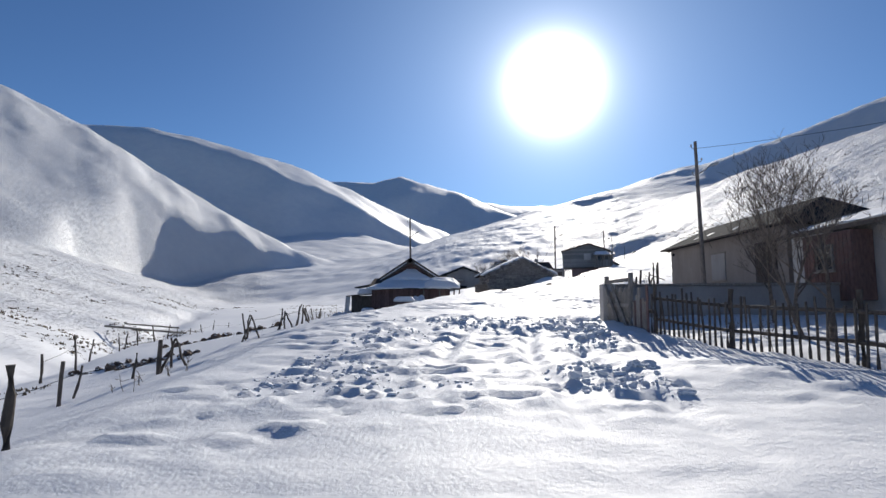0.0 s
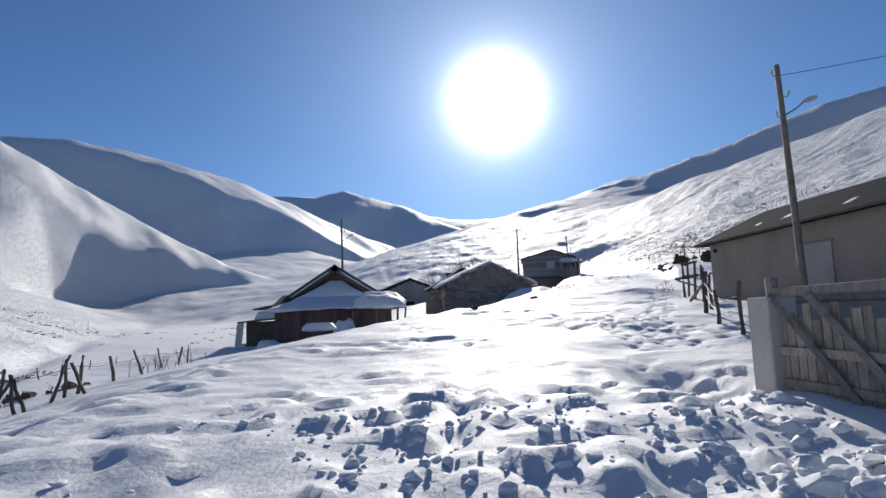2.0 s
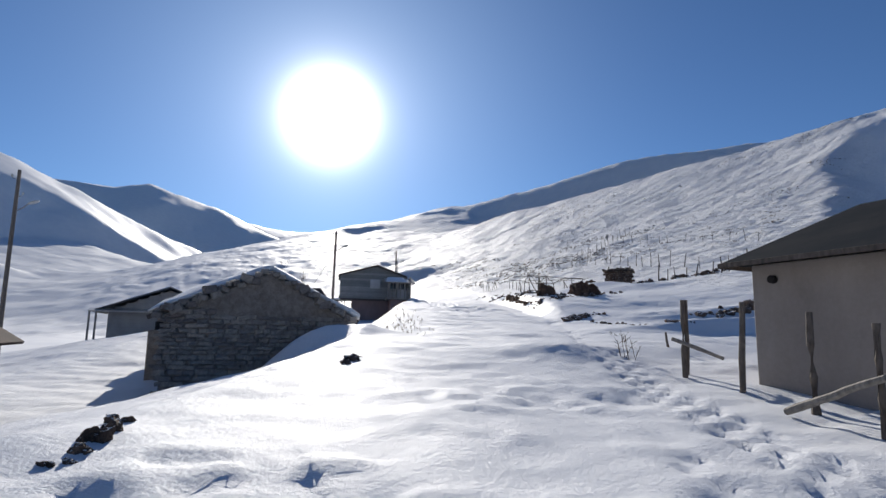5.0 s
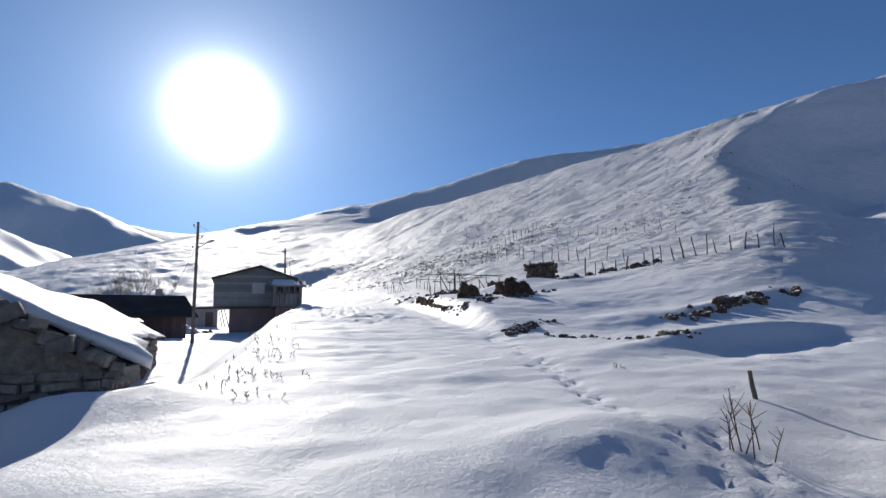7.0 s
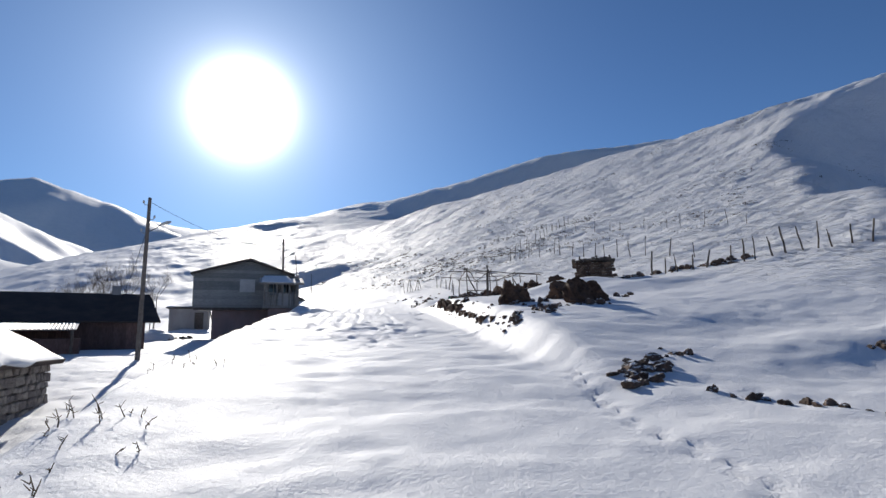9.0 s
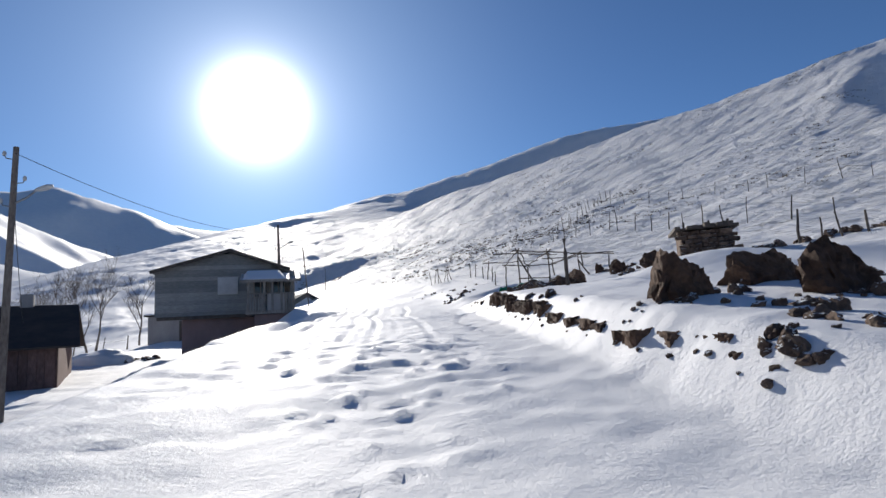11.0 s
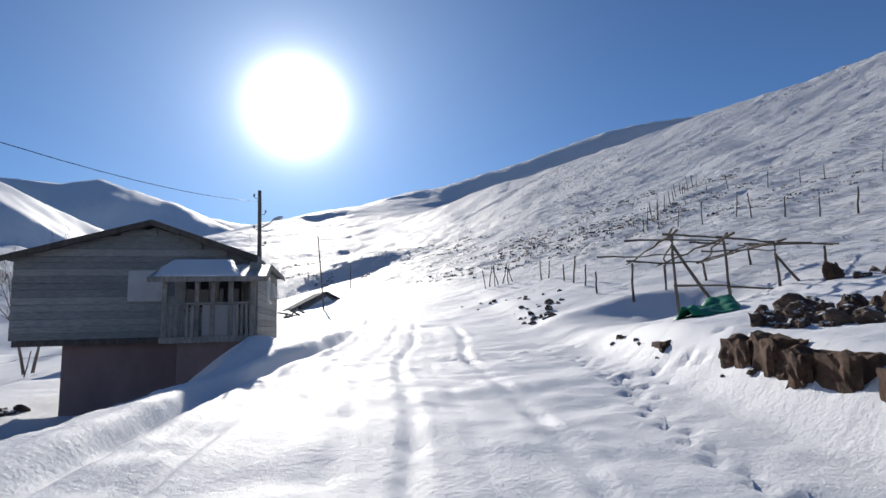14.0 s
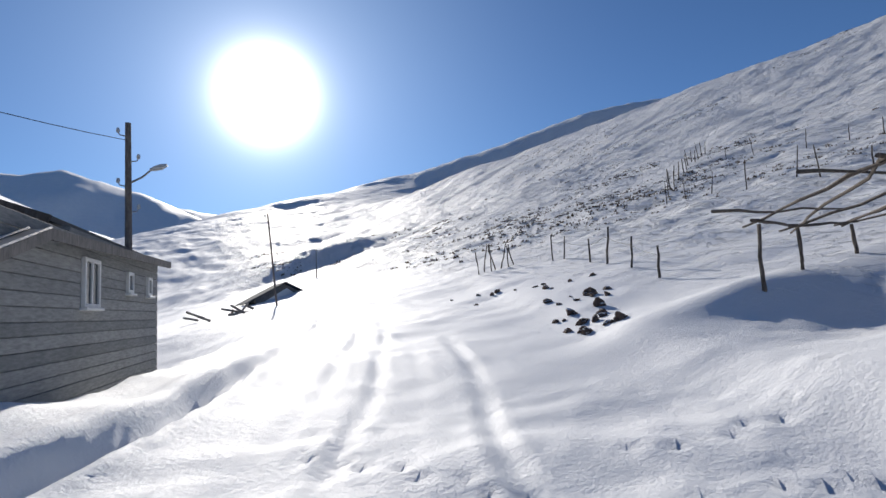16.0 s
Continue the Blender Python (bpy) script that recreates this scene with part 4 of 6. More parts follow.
def red_house():
    """Low red-boarded house with a steep gable and a snow-laden lean-to."""
    h = thing("house", "low red-brown boarded house with a dark gable roof and snowy lean-to", "house", pose(-2.4, 42.0, 0))
    part("wall", prism([(-2.5, 0.6), (2.5, 0.6), (2.5, 3.4), (0, 4.98), (-2.5, 3.4)], 0, 2.6), M_DARKPLANK, h, "dark gable walls")
    board_wall_h(h, lambda z: -2.5 + max(0, (z - 3.4) / 1.58 * 2.5), lambda z: 2.5 - max(0, (z - 3.4) / 1.58 * 2.5), -0.004, 3.2, 4.9, M_REDPLANK, 0.2, 3)
    for sx in (-1, 1):
        x_e, z_e = 2.9 * sx, 3.28
        rf = part("roof_pitch", slab([(0, -0.45, 5.17), (x_e, -0.45, z_e), (x_e, 2.8, z_e), (0, 2.8, 5.17)], 0.07), M_ROOF_BROWN, h)
        part("barge_board", slab([(0.0, -0.52, 5.19), (x_e, -0.52, z_e + 0.02), (x_e, -0.455, z_e + 0.02), (0, -0.455, 5.19)], 0.34), M_POST, rf)
        part("snow_strip", slab([(0.3 * sx, -0.56, 4.83), (x_e * 0.85, -0.56, z_e + 0.14), (x_e * 0.85, -0.525, z_e + 0.145), (0.3 * sx, -0.525, 4.835)], 0.05), M_SNOW, rf)
    # lean-to in front, its boards weathered darker towards the door
    board_wall_v(h, -2.45, 0.95, -2.8, lambda x: 0.8, lambda x: 2.96, M_REDPLANK, 0.19, 6)
    board_wall_v(h, 1.06, 2.75, -2.8, lambda x: 0.8, lambda x: 2.96, M_REDPLANK, 0.24, 9)
    part("lean_to_wall", box(-2.45, 2.75, -2.797, -0.1, 0.7, 2.93, 0.01), M_REDPLANK, h)
    for x in (0.97, 2.02):
        part("door_post", box(x, x + 0.08, -2.87, -2.803, 0.9, 2.95, 0.006), M_GREYWOOD, h)
    part("lean_to_roof", slab([(-2.7, -3.3, 2.93), (3.35, -3.3, 2.93), (3.0, 0, 3.75), (-2.6, 0, 3.75)], 0.06), M_ROOF_BROWN, h)
    for x, y in ((2.95, -3.55), (3.3, -3.75)):
        part("porch_post", stick((x, y, 0.9), (x + 0.06, y + 0.35, 2.9), 0.05, 0.045, 7, 3, 0.012, int(x * 9)), M_POST, h)
    part("porch_rail", stick((2.75, -3.0, 2.3), (3.4, -3.6, 2.3), 0.04, 0.04, 6, 3, 0.01, 3), M_POST, h)
    # side shed
    part("side_roof", slab([(-4.3, -1.9, 2.5), (-2.52, -1.9, 2.62), (-2.52, 1.5, 2.8), (-4.3, 1.5, 2.6)], 0.06), M_ROOF_BROWN, h)
    part("side_roof", slab([(-4.0, -0.3, 3.12), (-2.55, -0.3, 3.38), (-2.55, 2.0, 3.4), (-4.0, 2.0, 3.14)], 0.06), M_ROOF, h)
    part("side_wall", box(-4.0, -2.503, -1.5, 1.4, 0.4, 2.5, 0.01), M_POST, h)
    part("loose_board", slab([(-4.45, -1.95, 0.9), (-4.15, -1.95, 0.85), (-4.05, -1.7, 2.45), (-4.35, -1.7, 2.5)], 0.03), M_PANEL, h, "pale board leaning on the shed")
    m = h.matrix_world.copy()
    roof_snow([(-2.6, -3.25, 2.94), (2.7, -3.25, 2.94), (1.1, -0.1, 3.74), (-1.3, -0.1, 3.74)], 0.13, "thin snow lying on a lean-to roof", 3, m, 0.1, 0.3)
    roof_snow([(1.15, -3.45, 2.95), (3.35, -3.45, 2.93), (3.2, -2.0, 3.3), (1.3, -2.0, 3.3)], 0.36, "overhanging slab of snow at the roof edge", 8, m, 0.16, 0.3)
    roof_snow([(-3.5, -1.8, 2.58), (-2.6, -1.8, 2.63), (-2.6, -0.9, 2.67), (-3.5, -0.9, 2.62)], 0.45, "lump of snow on a low side roof", 12, m, 0.12)
    roof_snow([(-1.8, -1.2, 3.47), (1.7, -1.2, 3.47), (0.3, -0.06, 4.3), (-0.2, -0.06, 4.3)], 0.16, "deep snow blown up against a gable", 9, m, 0.05, 0.25)
    for k, (x, y, r, z) in enumerate(((0.7, -3.4, 0.62, 1.15), (-0.5, -3.5, 0.7, 0.55), (1.9, -3.3, 0.8, 0.42), (-2.6, -3.2, 0.7, 0.5))):
        drift(x - 2.4, y + 42.0, r, z, 20 + k)


def drift(x, y, r, height, seed):
    bm = bmesh.new()
    bmesh.ops.create_icosphere(bm, subdivisions=4, radius=1.0)
    for v in bm.verts:
        d = v.co.normalized()
        k = 1 + 0.25 * noise.noise(d * 1.6 + Vector((seed, 0, 0))) + 0.08 * noise.noise(d * 5 + Vector((seed, 3, 0)))
        v.co = Vector((d.x * r * k, d.y * r * 0.8 * k, d.z * height * k))
    ob = part("snow_drift", bm, M_SNOW, None, "", True)
    ob.location = (x, y, gz(x, y) - 0.05)
    tagged(ob, "rounded heap of drifted snow against a wall", "snow")


def snowy_table():
    x, y = -2.45, 35.6
    z = gz(x, y)
    top = max(0.45, 2.1 - z)
    t = thing("table", "old wooden yard table buried under a dome of snow", "table", pose(x, y, z))
    part("tabletop", box(-0.58, 0.58, -0.35, 0.35, top - 0.06, top, 0.01), M_POST, t)
    for sx in (-0.45, 0.45):
        for sy in (-0.25, 0.25):
            part("leg", box(sx - 0.04, sx + 0.04, sy - 0.04, sy + 0.04, -0.25, top - 0.063, 0.006), M_POST, t)
    roof_snow([(-0.58, -0.36, top), (0.58, -0.36, top), (0.58, 0.36, top), (-0.58, 0.36, top)], 0.24, "domed cap of snow on a yard table", 33, t.matrix_world.copy(), 0.04, 0.08)


def far_house():
    """Plain house further up the yards, with a small porch."""
    h = thing("house", "grey plank house with a dark gable roof and small corner porch", "house", pose(2.3, 74.0, 0))
    part("wall", prism([(-3.6, 1.6), (4.2, 1.6), (4.2, 4.9), (0.2, 6.45), (-3.6, 4.9)], 0, 6.5), M_GREYWOOD, h)
    board_wall_h(h, lambda z: -3.6 + max(0, (z - 4.9) / 1.55 * 3.8), lambda z: 4.2 - max(0, (z - 4.9) / 1.55 * 4.0), -0.004, 1.7, 6.3, M_CONCRETE, 0.3, 8)
    for x_e in (-4.6, 4.8):
        part("roof_pitch", slab([(0.2, -0.7, 6.68), (x_e, -0.7, 4.85), (x_e, 7, 4.85), (0.2, 7, 6.68)], 0.08), M_ROOF, h)
    part("porch_beam", box(-4.7, 0.2, -1.0, -0.75, 4.78, 4.88, 0.01), M_PANEL, h, "pale beam along the porch")
    part("porch_roof", slab([(-4.7, -1.1, 4.86), (0.2, -1.1, 4.86), (0.2, 0, 5.05), (-4.7, 0, 5.05)], 0.05), M_TIN, h)
    for x in (-4.6, -4.2):
        part("porch_post", box(x - 0.06, x + 0.06, -1.0, -0.88, 1.5, 4.78, 0.008), M_GREYWOOD, h)
    # closed box: the doorway's inner shade is put into its colour
    part("door", box(-0.6, 0.6, -0.09, -0.04, 2.0, 4.2, 0.01), M_INNER_SHADE, h, "doorway with its inner shade painted near-black")
    roof_snow([(0.2, -0.5, 6.7), (-2.6, -0.5, 5.6), (-2.6, 3, 5.6), (0.2, 3, 6.7)], 0.12, "thin snow on a gable roof", 14, h.matrix_world.copy(), 0.08)


def stone_barn():
    """Rubble-stone barn below the track, with a sagging snowed-over roof."""
    h = thing("barn", "low rubble-stone barn with earth joints and a snow-covered roof", "barn", pose(3.35, 44.7, 0, 0, 0, -3))
    w, ln, zb, ze, zr, xr = 4.9, 9.2, 1.0, 4.0, 5.25, 2.7
    part("wall_core", prism([(0.08, zb), (w - 0.08, zb), (w - 0.08, ze), (xr, zr), (0.08, ze)], 0.1, ln), M_MORTAR, h)

    def gable(s):
        return (0, ze + (zr - ze) * (s / xr if s < xr else (w - s) / (w - xr)) - 1.5)
    stone_face(h, (0, 0.13, 1.5), (1, 0, 0), w, gable, 0.125, 3, 0.22, 300)
    flank = part("flank_wall", box(w - 0.12, w - 0.02, 0.2, ln, zb, ze - 0.02, 0.01), M_MORTAR, h)
    stone_face(flank, (w - 0.06, 0.1, 1.6), (0, 1, 0), ln, lambda s: (0.2, ze - 1.6), 0.16, 5, 0.18, 300)
    up = 0.5
    for x_e in (-0.35, w + 0.35):
        part("roof_pitch", slab([(xr, 0.16, zr + 0.06), (x_e, 0.16, ze - 0.02), (x_e, ln + 0.3, ze + 0.06 + up), (xr, ln + 0.3, zr + 0.14 + up)], 0.12), M_POST, h)
    rng = random.Random(17)
    for k in range(34):
        x = -0.1 + k * (w + 0.2) / 33
        base = ze + (zr - ze) * (x / xr if x < xr else (w - x) / (w - xr))
        q = rng.uniform(0.1, 0.24)
        shared("coping_stone", WALL_STONES[rng.randrange(8)], h, pose(x, rng.uniform(0.0, 0.2), base + rng.uniform(-0.02, 0.1 if x > xr else 0.2), rng.uniform(-9, 9), rng.uniform(-25, 25), rng.uniform(-20, 20)) @ Matrix.Diagonal((q * 1.5, 0.34, q, 1)))
    part("flank_top", prism([(w - 0.12, ze - 0.02), (w - 0.02, ze - 0.02), (w - 0.02, ze + 0.3), (w - 0.12, ze + 0.3)], ln * 0.62, ln), M_MORTAR, h)
    m = h.matrix_world.copy()
    roof_snow([(xr, 0.5, zr + 0.17), (w + 0.35, 0.5, ze + 0.09), (w + 0.35, ln + 0.25, ze + 0.06 + up), (xr, ln + 0.25, zr + 0.14 + up)], 0.24, "smooth snow over a barn roof with crumbling edges", 21, m, 0.14)
    roof_snow([(xr, 0.5, zr + 0.17), (-0.35, 0.5, ze + 0.09), (-0.35, ln + 0.25, ze + 0.06 + up), (xr, ln + 0.25, zr + 0.14 + up)], 0.2, "smooth snow over a barn roof", 22, m, 0.12)
    part("annex_wall", box(-1.0, 0.07, 6.5, ln, 1.0, 3.6, 0.03), M_MORTAR, h)


def rear_barn():
    h = thing("barn", "higher stone barn behind with slab eaves and a snowy roof", "barn", pose(3.6, 58.4, 0, 0, 0, -17))
    w, ln, zb, ze, zr = 5.4, 7.5, 1.6, 4.6, 6.1
    part("wall_core", prism([(0.08, zb), (w - 0.08, zb), (w - 0.08, ze), (w / 2, zr), (0.08, ze)], 0.1, ln), M_MORTAR, h)
    stone_face(h, (0, 0.08, 2.0), (1, 0, 0), w, lambda s: (0, ze + (zr - ze) * (1 - abs(s - w / 2) / (w / 2)) - 2.0), 0.2, 13, 0.22, 260)
    flank = part("flank_wall", box(w - 0.12, w - 0.02, 0.2, ln, zb, ze - 0.02, 0.01), M_MORTAR, h)
    stone_face(flank, (w - 0.02, 0.1, 2.0), (0, 1, 0), ln, lambda s: (0.2, ze - 2.0), 0.22, 15, 0.2, 200)
    for sx in (0, 1):
        x_e = -0.4 if sx == 0 else w + 0.4
        part("roof_pitch", slab([(w / 2, -0.5, zr + 0.15), (x_e, -0.5, ze), (x_e, ln + 0.3, ze), (w / 2, ln + 0.3, zr + 0.15)], 0.14), M_ROOF_BROWN, h)
    m = h.matrix_world.copy()
    roof_snow([(w / 2, -0.45, zr + 0.15), (w + 0.38, -0.45, ze), (w + 0.38, ln + 0.2, ze), (w / 2, ln + 0.2, zr + 0.15)], 0.16, "snow on a stone barn roof", 24, m, 0.1)
    roof_snow([(w / 2, -0.45, zr + 0.15), (-0.38, -0.45, ze), (-0.38, ln + 0.2, ze), (w / 2, ln + 0.2, zr + 0.15)], 0.16, "snow on a stone barn roof", 25, m, 0.1)


def dark_barn():
    """Dark red-brown barn with its ridge across the valley and a tin canopy."""
    h = thing("barn", "dark red-brown barn with a wide roof, chimney and tin canopy", "barn", pose(7.6, 78.2, 0))
    w, dp, zb, ze, zr = 6.9, 6.8, 3.0, 6.15, 7.75
    part("wall", box(0, w, 0, 0.25, zb, ze, 0.01), M_REDPLANK, h)
    part("wall", box(0, w, dp - 0.25, dp, zb, ze, 0.01), M_REDPLANK, h)
    for x in (0.0, w - 0.25):
        bm = bmesh.new()
        a = [bm.verts.new((x, yy, zz)) for yy, zz in ((0.253, zb), (dp - 0.253, zb), (dp - 0.253, ze), (dp / 2, zr - 0.1), (0.253, ze))]
        b = [bm.verts.new((x + 0.25, v.co.y, v.co.z)) for v in a]
        bm.faces.new(a)
        bm.faces.new(b[::-1])
        for i in range(5):
            bm.faces.new((a[i], b[i], b[(i + 1) % 5], a[(i + 1) % 5]))
        part("gable", bm, M_REDPLANK, h)
    board_wall_v(h, 0, w, -0.004, lambda x: zb + 0.4, lambda x: ze, M_REDPLANK, 0.28, 17)
    part("roof_pitch", slab([(-0.4, dp / 2, zr), (w + 0.4, dp / 2, zr), (w + 0.7, -0.5, ze - 0.1), (-0.5, -0.5, ze - 0.1)], 0.08), M_ROOF_BROWN, h)
    part("roof_pitch", slab([(-0.4, dp / 2, zr), (w + 0.4, dp / 2, zr), (w + 0.5, dp + 0.5, ze - 0.1), (-0.5, dp + 0.5, ze - 0.1)], 0.08), M_ROOF_BROWN, h)
    part("chimney", box(5.3, 5.75, dp / 2 - 0.2, dp / 2 + 0.2, zr - 0.2, zr + 0.45, 0.02), M_CONCRETE, h)
    can = part("canopy", slab([(0.2, -0.3, 6.0), (3.9, -0.3, 6.0), (3.85, -4.4, 5.95 - 0.35), (0.2, -4.4, 5.95 - 0.35)], 0.03), M_TIN, h, "bright tin canopy with patches of snow")
    for k in range(24):
        x = 0.25 + k * 0.15
        part("rib", tube([(x, -0.3, 6.015), (x, -4.4, 5.615)], [0.025, 0.025], 4), M_TIN, can)
    for x in (0.3, 3.7):
        part("canopy_post", box(x - 0.06, x + 0.06, -4.3, -4.18, 2.6, 5.55, 0.01), M_POST, h)
    part("lower_wall", box(0.0, 4.0, -4.1, -0.01, 2.2, 5.2, 0.02), M_REDPLANK, h)


def tall_house():
    """Two-storey house with an overhanging plank upper floor and a veranda."""
    h = thing("house", "two-storey dark plank house over a dull red ground floor, with veranda", "house", pose(18.15, 87.0, 0, 0, 0, -13.5))
    w, dp, zf, ze, zr = 6.97, 6.0, 7.25, 9.8, 10.78
    part("ground_floor", box(1.15, w, 0.3, dp, 3.8, zf - 0.12, 0.01), M_REDWALL, h, "dull red ground-floor wall")
    part("upper_wall", prism([(-0.15, zf), (w, zf), (w, ze - 0.2), (w / 2 + 0.2, zr - 0.12), (-0.15, ze - 0.05)], 0.004, dp), M_DARKPLANK, h)
    part("floor_beam", box(-0.05, w + 0.02, -0.06, 0.2, zf - 0.18, zf - 0.003, 0.01), M_POST, h)
    xr = w / 2 + 0.2
    board_wall_h(h, lambda z: -0.15 + max(0, (z - ze + 0.05) / (zr - ze) * xr), lambda z: w - max(0, (z - ze + 0.25) / (zr - ze) * (w - xr)), 0.0, zf, zr - 0.15, M_DARKPLANK, 0.21, 41)
    part("roof_pitch", slab([(xr, -0.45, zr + 0.05), (-0.35, -0.45, ze - 0.1), (-0.35, dp + 0.3, ze - 0.1), (xr, dp + 0.3, zr + 0.05)], 0.08), M_ROOF, h)
    part("roof_pitch", slab([(xr, -0.45, zr + 0.05), (w - 0.1, -0.45, ze - 0.1), (w - 0.1, dp + 0.3, ze - 0.1), (xr, dp + 0.3, zr + 0.05)], 0.08), M_ROOF, h)
    for x0, z0, x1, z1 in ((xr, zr + 0.06, -0.35, ze - 0.09), (xr, zr + 0.06, w - 0.1, ze - 0.09)):
        part("barge_board", slab([(x0, -0.5, z0), (x1, -0.5, z1), (x1, -0.455, z1), (x0, -0.455, z0)], 0.17), M_POST, h)
    part("panel", box(3.0, 4.05, -0.12, -0.05, 8.35, 9.3, 0.01), M_PANEL, h, "pale grey board panel on the wall")
    # veranda that stands out in front, beside the track
    x0, x1, y0, yp = 4.7, 7.0, -2.9, -1.7
    v = part("veranda_floor", box(x0 - 0.1, x1, y0, -0.07, 7.1, 7.28, 0.01), M_GREYWOOD, h)
    part("veranda_base", box(x0 + 0.3, x1 - 0.02, y0 + 0.3, -0.1, 5.4, 7.097, 0.01), M_REDWALL, h)
    for x in (x0, x0 + 0.8, x0 + 1.2, x0 + 1.65, x1 - 0.07):
        part("veranda_post", box(x - 0.05, x + 0.07, y0, y0 + 0.12, 7.283, 8.86, 0.008), M_GREYWOOD, h)
    for k in range(7):
        x = x0 + 0.02 + k * 0.13
        part("baluster", box(x, x + 0.075, y0 - 0.03, y0 - 0.003, 7.25, 8.1, 0.005), M_GREYWOOD, h)
    part("handrail", box(x0, x1, y0 - 0.05, y0 - 0.003, 8.103, 8.17, 0.006), M_GREYWOOD, h)
    part("veranda_panel", box(x0 + 0.95, x1 - 0.5, y0 + 0.02, y0 + 0.06, 7.283, 8.1, 0.006), M_CONCRETE, h, "grey board parapet")
    for k in range(4):
        x = x1 - 0.5 + k * 0.12
        part("baluster", box(x, x + 0.08, y0 - 0.03, y0 - 0.003, 7.25, 8.1, 0.005), M_GREYWOOD, h)
    part("back_wall", box(x0, x1 - 0.25, y0 + 1.2, y0 + 1.3, 7.283, 9.1, 0.01), M_DARKPLANK, h)
    window(h, 0.75, 0.9, pose(x0 + 0.6, y0 + 1.2, 8.0), 1, M_GREYWOOD)
    window(h, 0.75, 0.9, pose(x0 + 1.5, y0 + 1.2, 8.0), 1, M_GREYWOOD)
    # side wall along the track
    part("side_wall", box(x1 - 0.2, x1, y0 + 0.4, dp - 0.1, 6.0, 9.3, 0.01), M_DARKPLANK, h)
    rng = random.Random(77)
    z = 6.3
    while z < 9.3:
        hh = 0.2 * rng.uniform(0.9, 1.1)
        part("plank", box(x1 + 0.002, x1 + 0.03, y0 + 0.4, dp - 0.08, z, z + hh - 0.012, 0.005), M_DARKPLANK, h)
        z += hh
    window(h, 0.8, 0.85, pose(x1 + 0.035, 0.75, 8.3, 0, 0, 90), 1, M_WHITE)
    window(h, 0.4, 0.45, pose(x1 + 0.035, 3.2, 8.65, 0, 0, 90), 0, M_WHITE)
    window(h, 0.4, 0.45, pose(x1 + 0.035, 4.9, 8.65, 0, 0, 90), 0, M_WHITE)
    part("veranda_roof", slab([(x0 - 0.35, y0 - 0.3, 8.83), (x1 + 0.3, y0 - 0.3, 8.83), (x1 + 0.3, yp, 9.3), (x0 - 0.35, yp, 9.3)], 0.05), M_TIN, h, "weathered tin veranda roof with thin snow")
    part("roof_back", slab([(x0 - 0.2, yp + 0.004, 9.3), (x1 + 0.3, yp + 0.004, 9.3), (x1 + 0.3, dp, 9.56), (x0 - 0.2, dp, 9.56)], 0.06), M_ROOF, h)
    for k in range(12):
        x = x0 - 0.3 + k * 0.265
        part("roof_rib", tube([(x, y0 - 0.3, 8.85), (x, yp, 9.32)], [0.02, 0.02], 4), M_TIN, h)
    part("fascia", box(x0 - 0.35, x1 + 0.3, y0 - 0.34, y0 - 0.303, 8.7, 8.84, 0.006), M_GREYWOOD, h)
    part("eave_board", slab([(x1 + 0.305, yp, 9.31), (x1 + 0.34, yp, 9.31), (x1 + 0.34, dp, 9.57), (x1 + 0.305, dp, 9.57)], 0.16), M_GREYWOOD, h)
    part("eave_board", slab([(x1 + 0.305, y0 - 0.3, 8.84), (x1 + 0.34, y0 - 0.3, 8.84), (x1 + 0.34, yp - 0.004, 9.31), (x1 + 0.305, yp - 0.004, 9.31)], 0.14), M_GREYWOOD, h)
    roof_snow([(x0 - 0.2, y0 - 0.25, 8.86), (x0 + 1.9, y0 - 0.25, 8.86), (x0 + 1.5, yp - 0.1, 9.44), (x0, yp - 0.1, 9.44)], 0.04, "thin snow over a tin veranda roof", 51, h.matrix_world.copy(), 0.05)


def back_shed():
    """Small flat-roofed shed behind the tall house, with boards leaning on it."""
    h = thing("shed", "small grey rendered shed with a flat snowy roof", "shed", pose(18.3, 104.0, 0, 0, 0, -14))
    part("wall", box(0, 3.5, 0, 2.6, 5.0, 7.9, 0.02), M_CONCRETE, h)
    part("roof_slab", slab([(-0.25, -0.3, 8.02), (3.75, -0.3, 8.1), (3.75, 2.9, 8.1), (-0.25, 2.9, 8.02)], 0.1), M_POST, h)
    part("door", box(2.3, 3.1, -0.05, -0.004, 5.6, 7.5, 0.01), M_POST, h, "dark plank door")
    for k, x in enumerate((3.7, 4.0, 4.4)):
        part("leaning_board", stick((x + 0.5, -0.5, 5.4), (x - 0.2, 0.2, 8.6 - 0.3 * k), 0.07, 0.06, 6, 3, 0.01, 910 + k), M_POST, h)
    roof_snow([(-0.2, -0.25, 8.03), (3.7, -0.25, 8.11), (3.7, 2.8, 8.11), (-0.2, 2.8, 8.03)], 0.16, "snow on a flat shed roof", 61, h.matrix_world.copy(), 0.05)


def far_hut():
    h = thing("hut", "small half-buried hut with a dark gable roof", "hut", pose(39.0, 132, 0.3))
    part("wall", prism([(-2.8, 7.0), (2.8, 7.0), (2.8, 9.6), (0, 11.0), (-2.8, 9.6)], 0, 5), M_GREYWOOD, h)
    for x_e in (-3.9, 3.9):
        part("roof_pitch", slab([(0, -0.7, 11.2), (x_e, -0.7, 9.2), (x_e, 5.4, 9.2), (0, 5.4, 11.2)], 0.1), M_ROOF, h)
    part("gable_snow", prism([(-2.0, 9.3), (2.0, 9.3), (0.2, 10.6)], -0.12, -0.01), M_SNOW, h, "wind-packed snow on the gable")


right_house()
white_house()
yard_wall()
yard_gate()
plank_screen()
picket_fence()
red_house()
snowy_table()
far_house()
stone_barn()
rear_barn()
dark_barn()
tall_house()
back_shed()
far_hut()


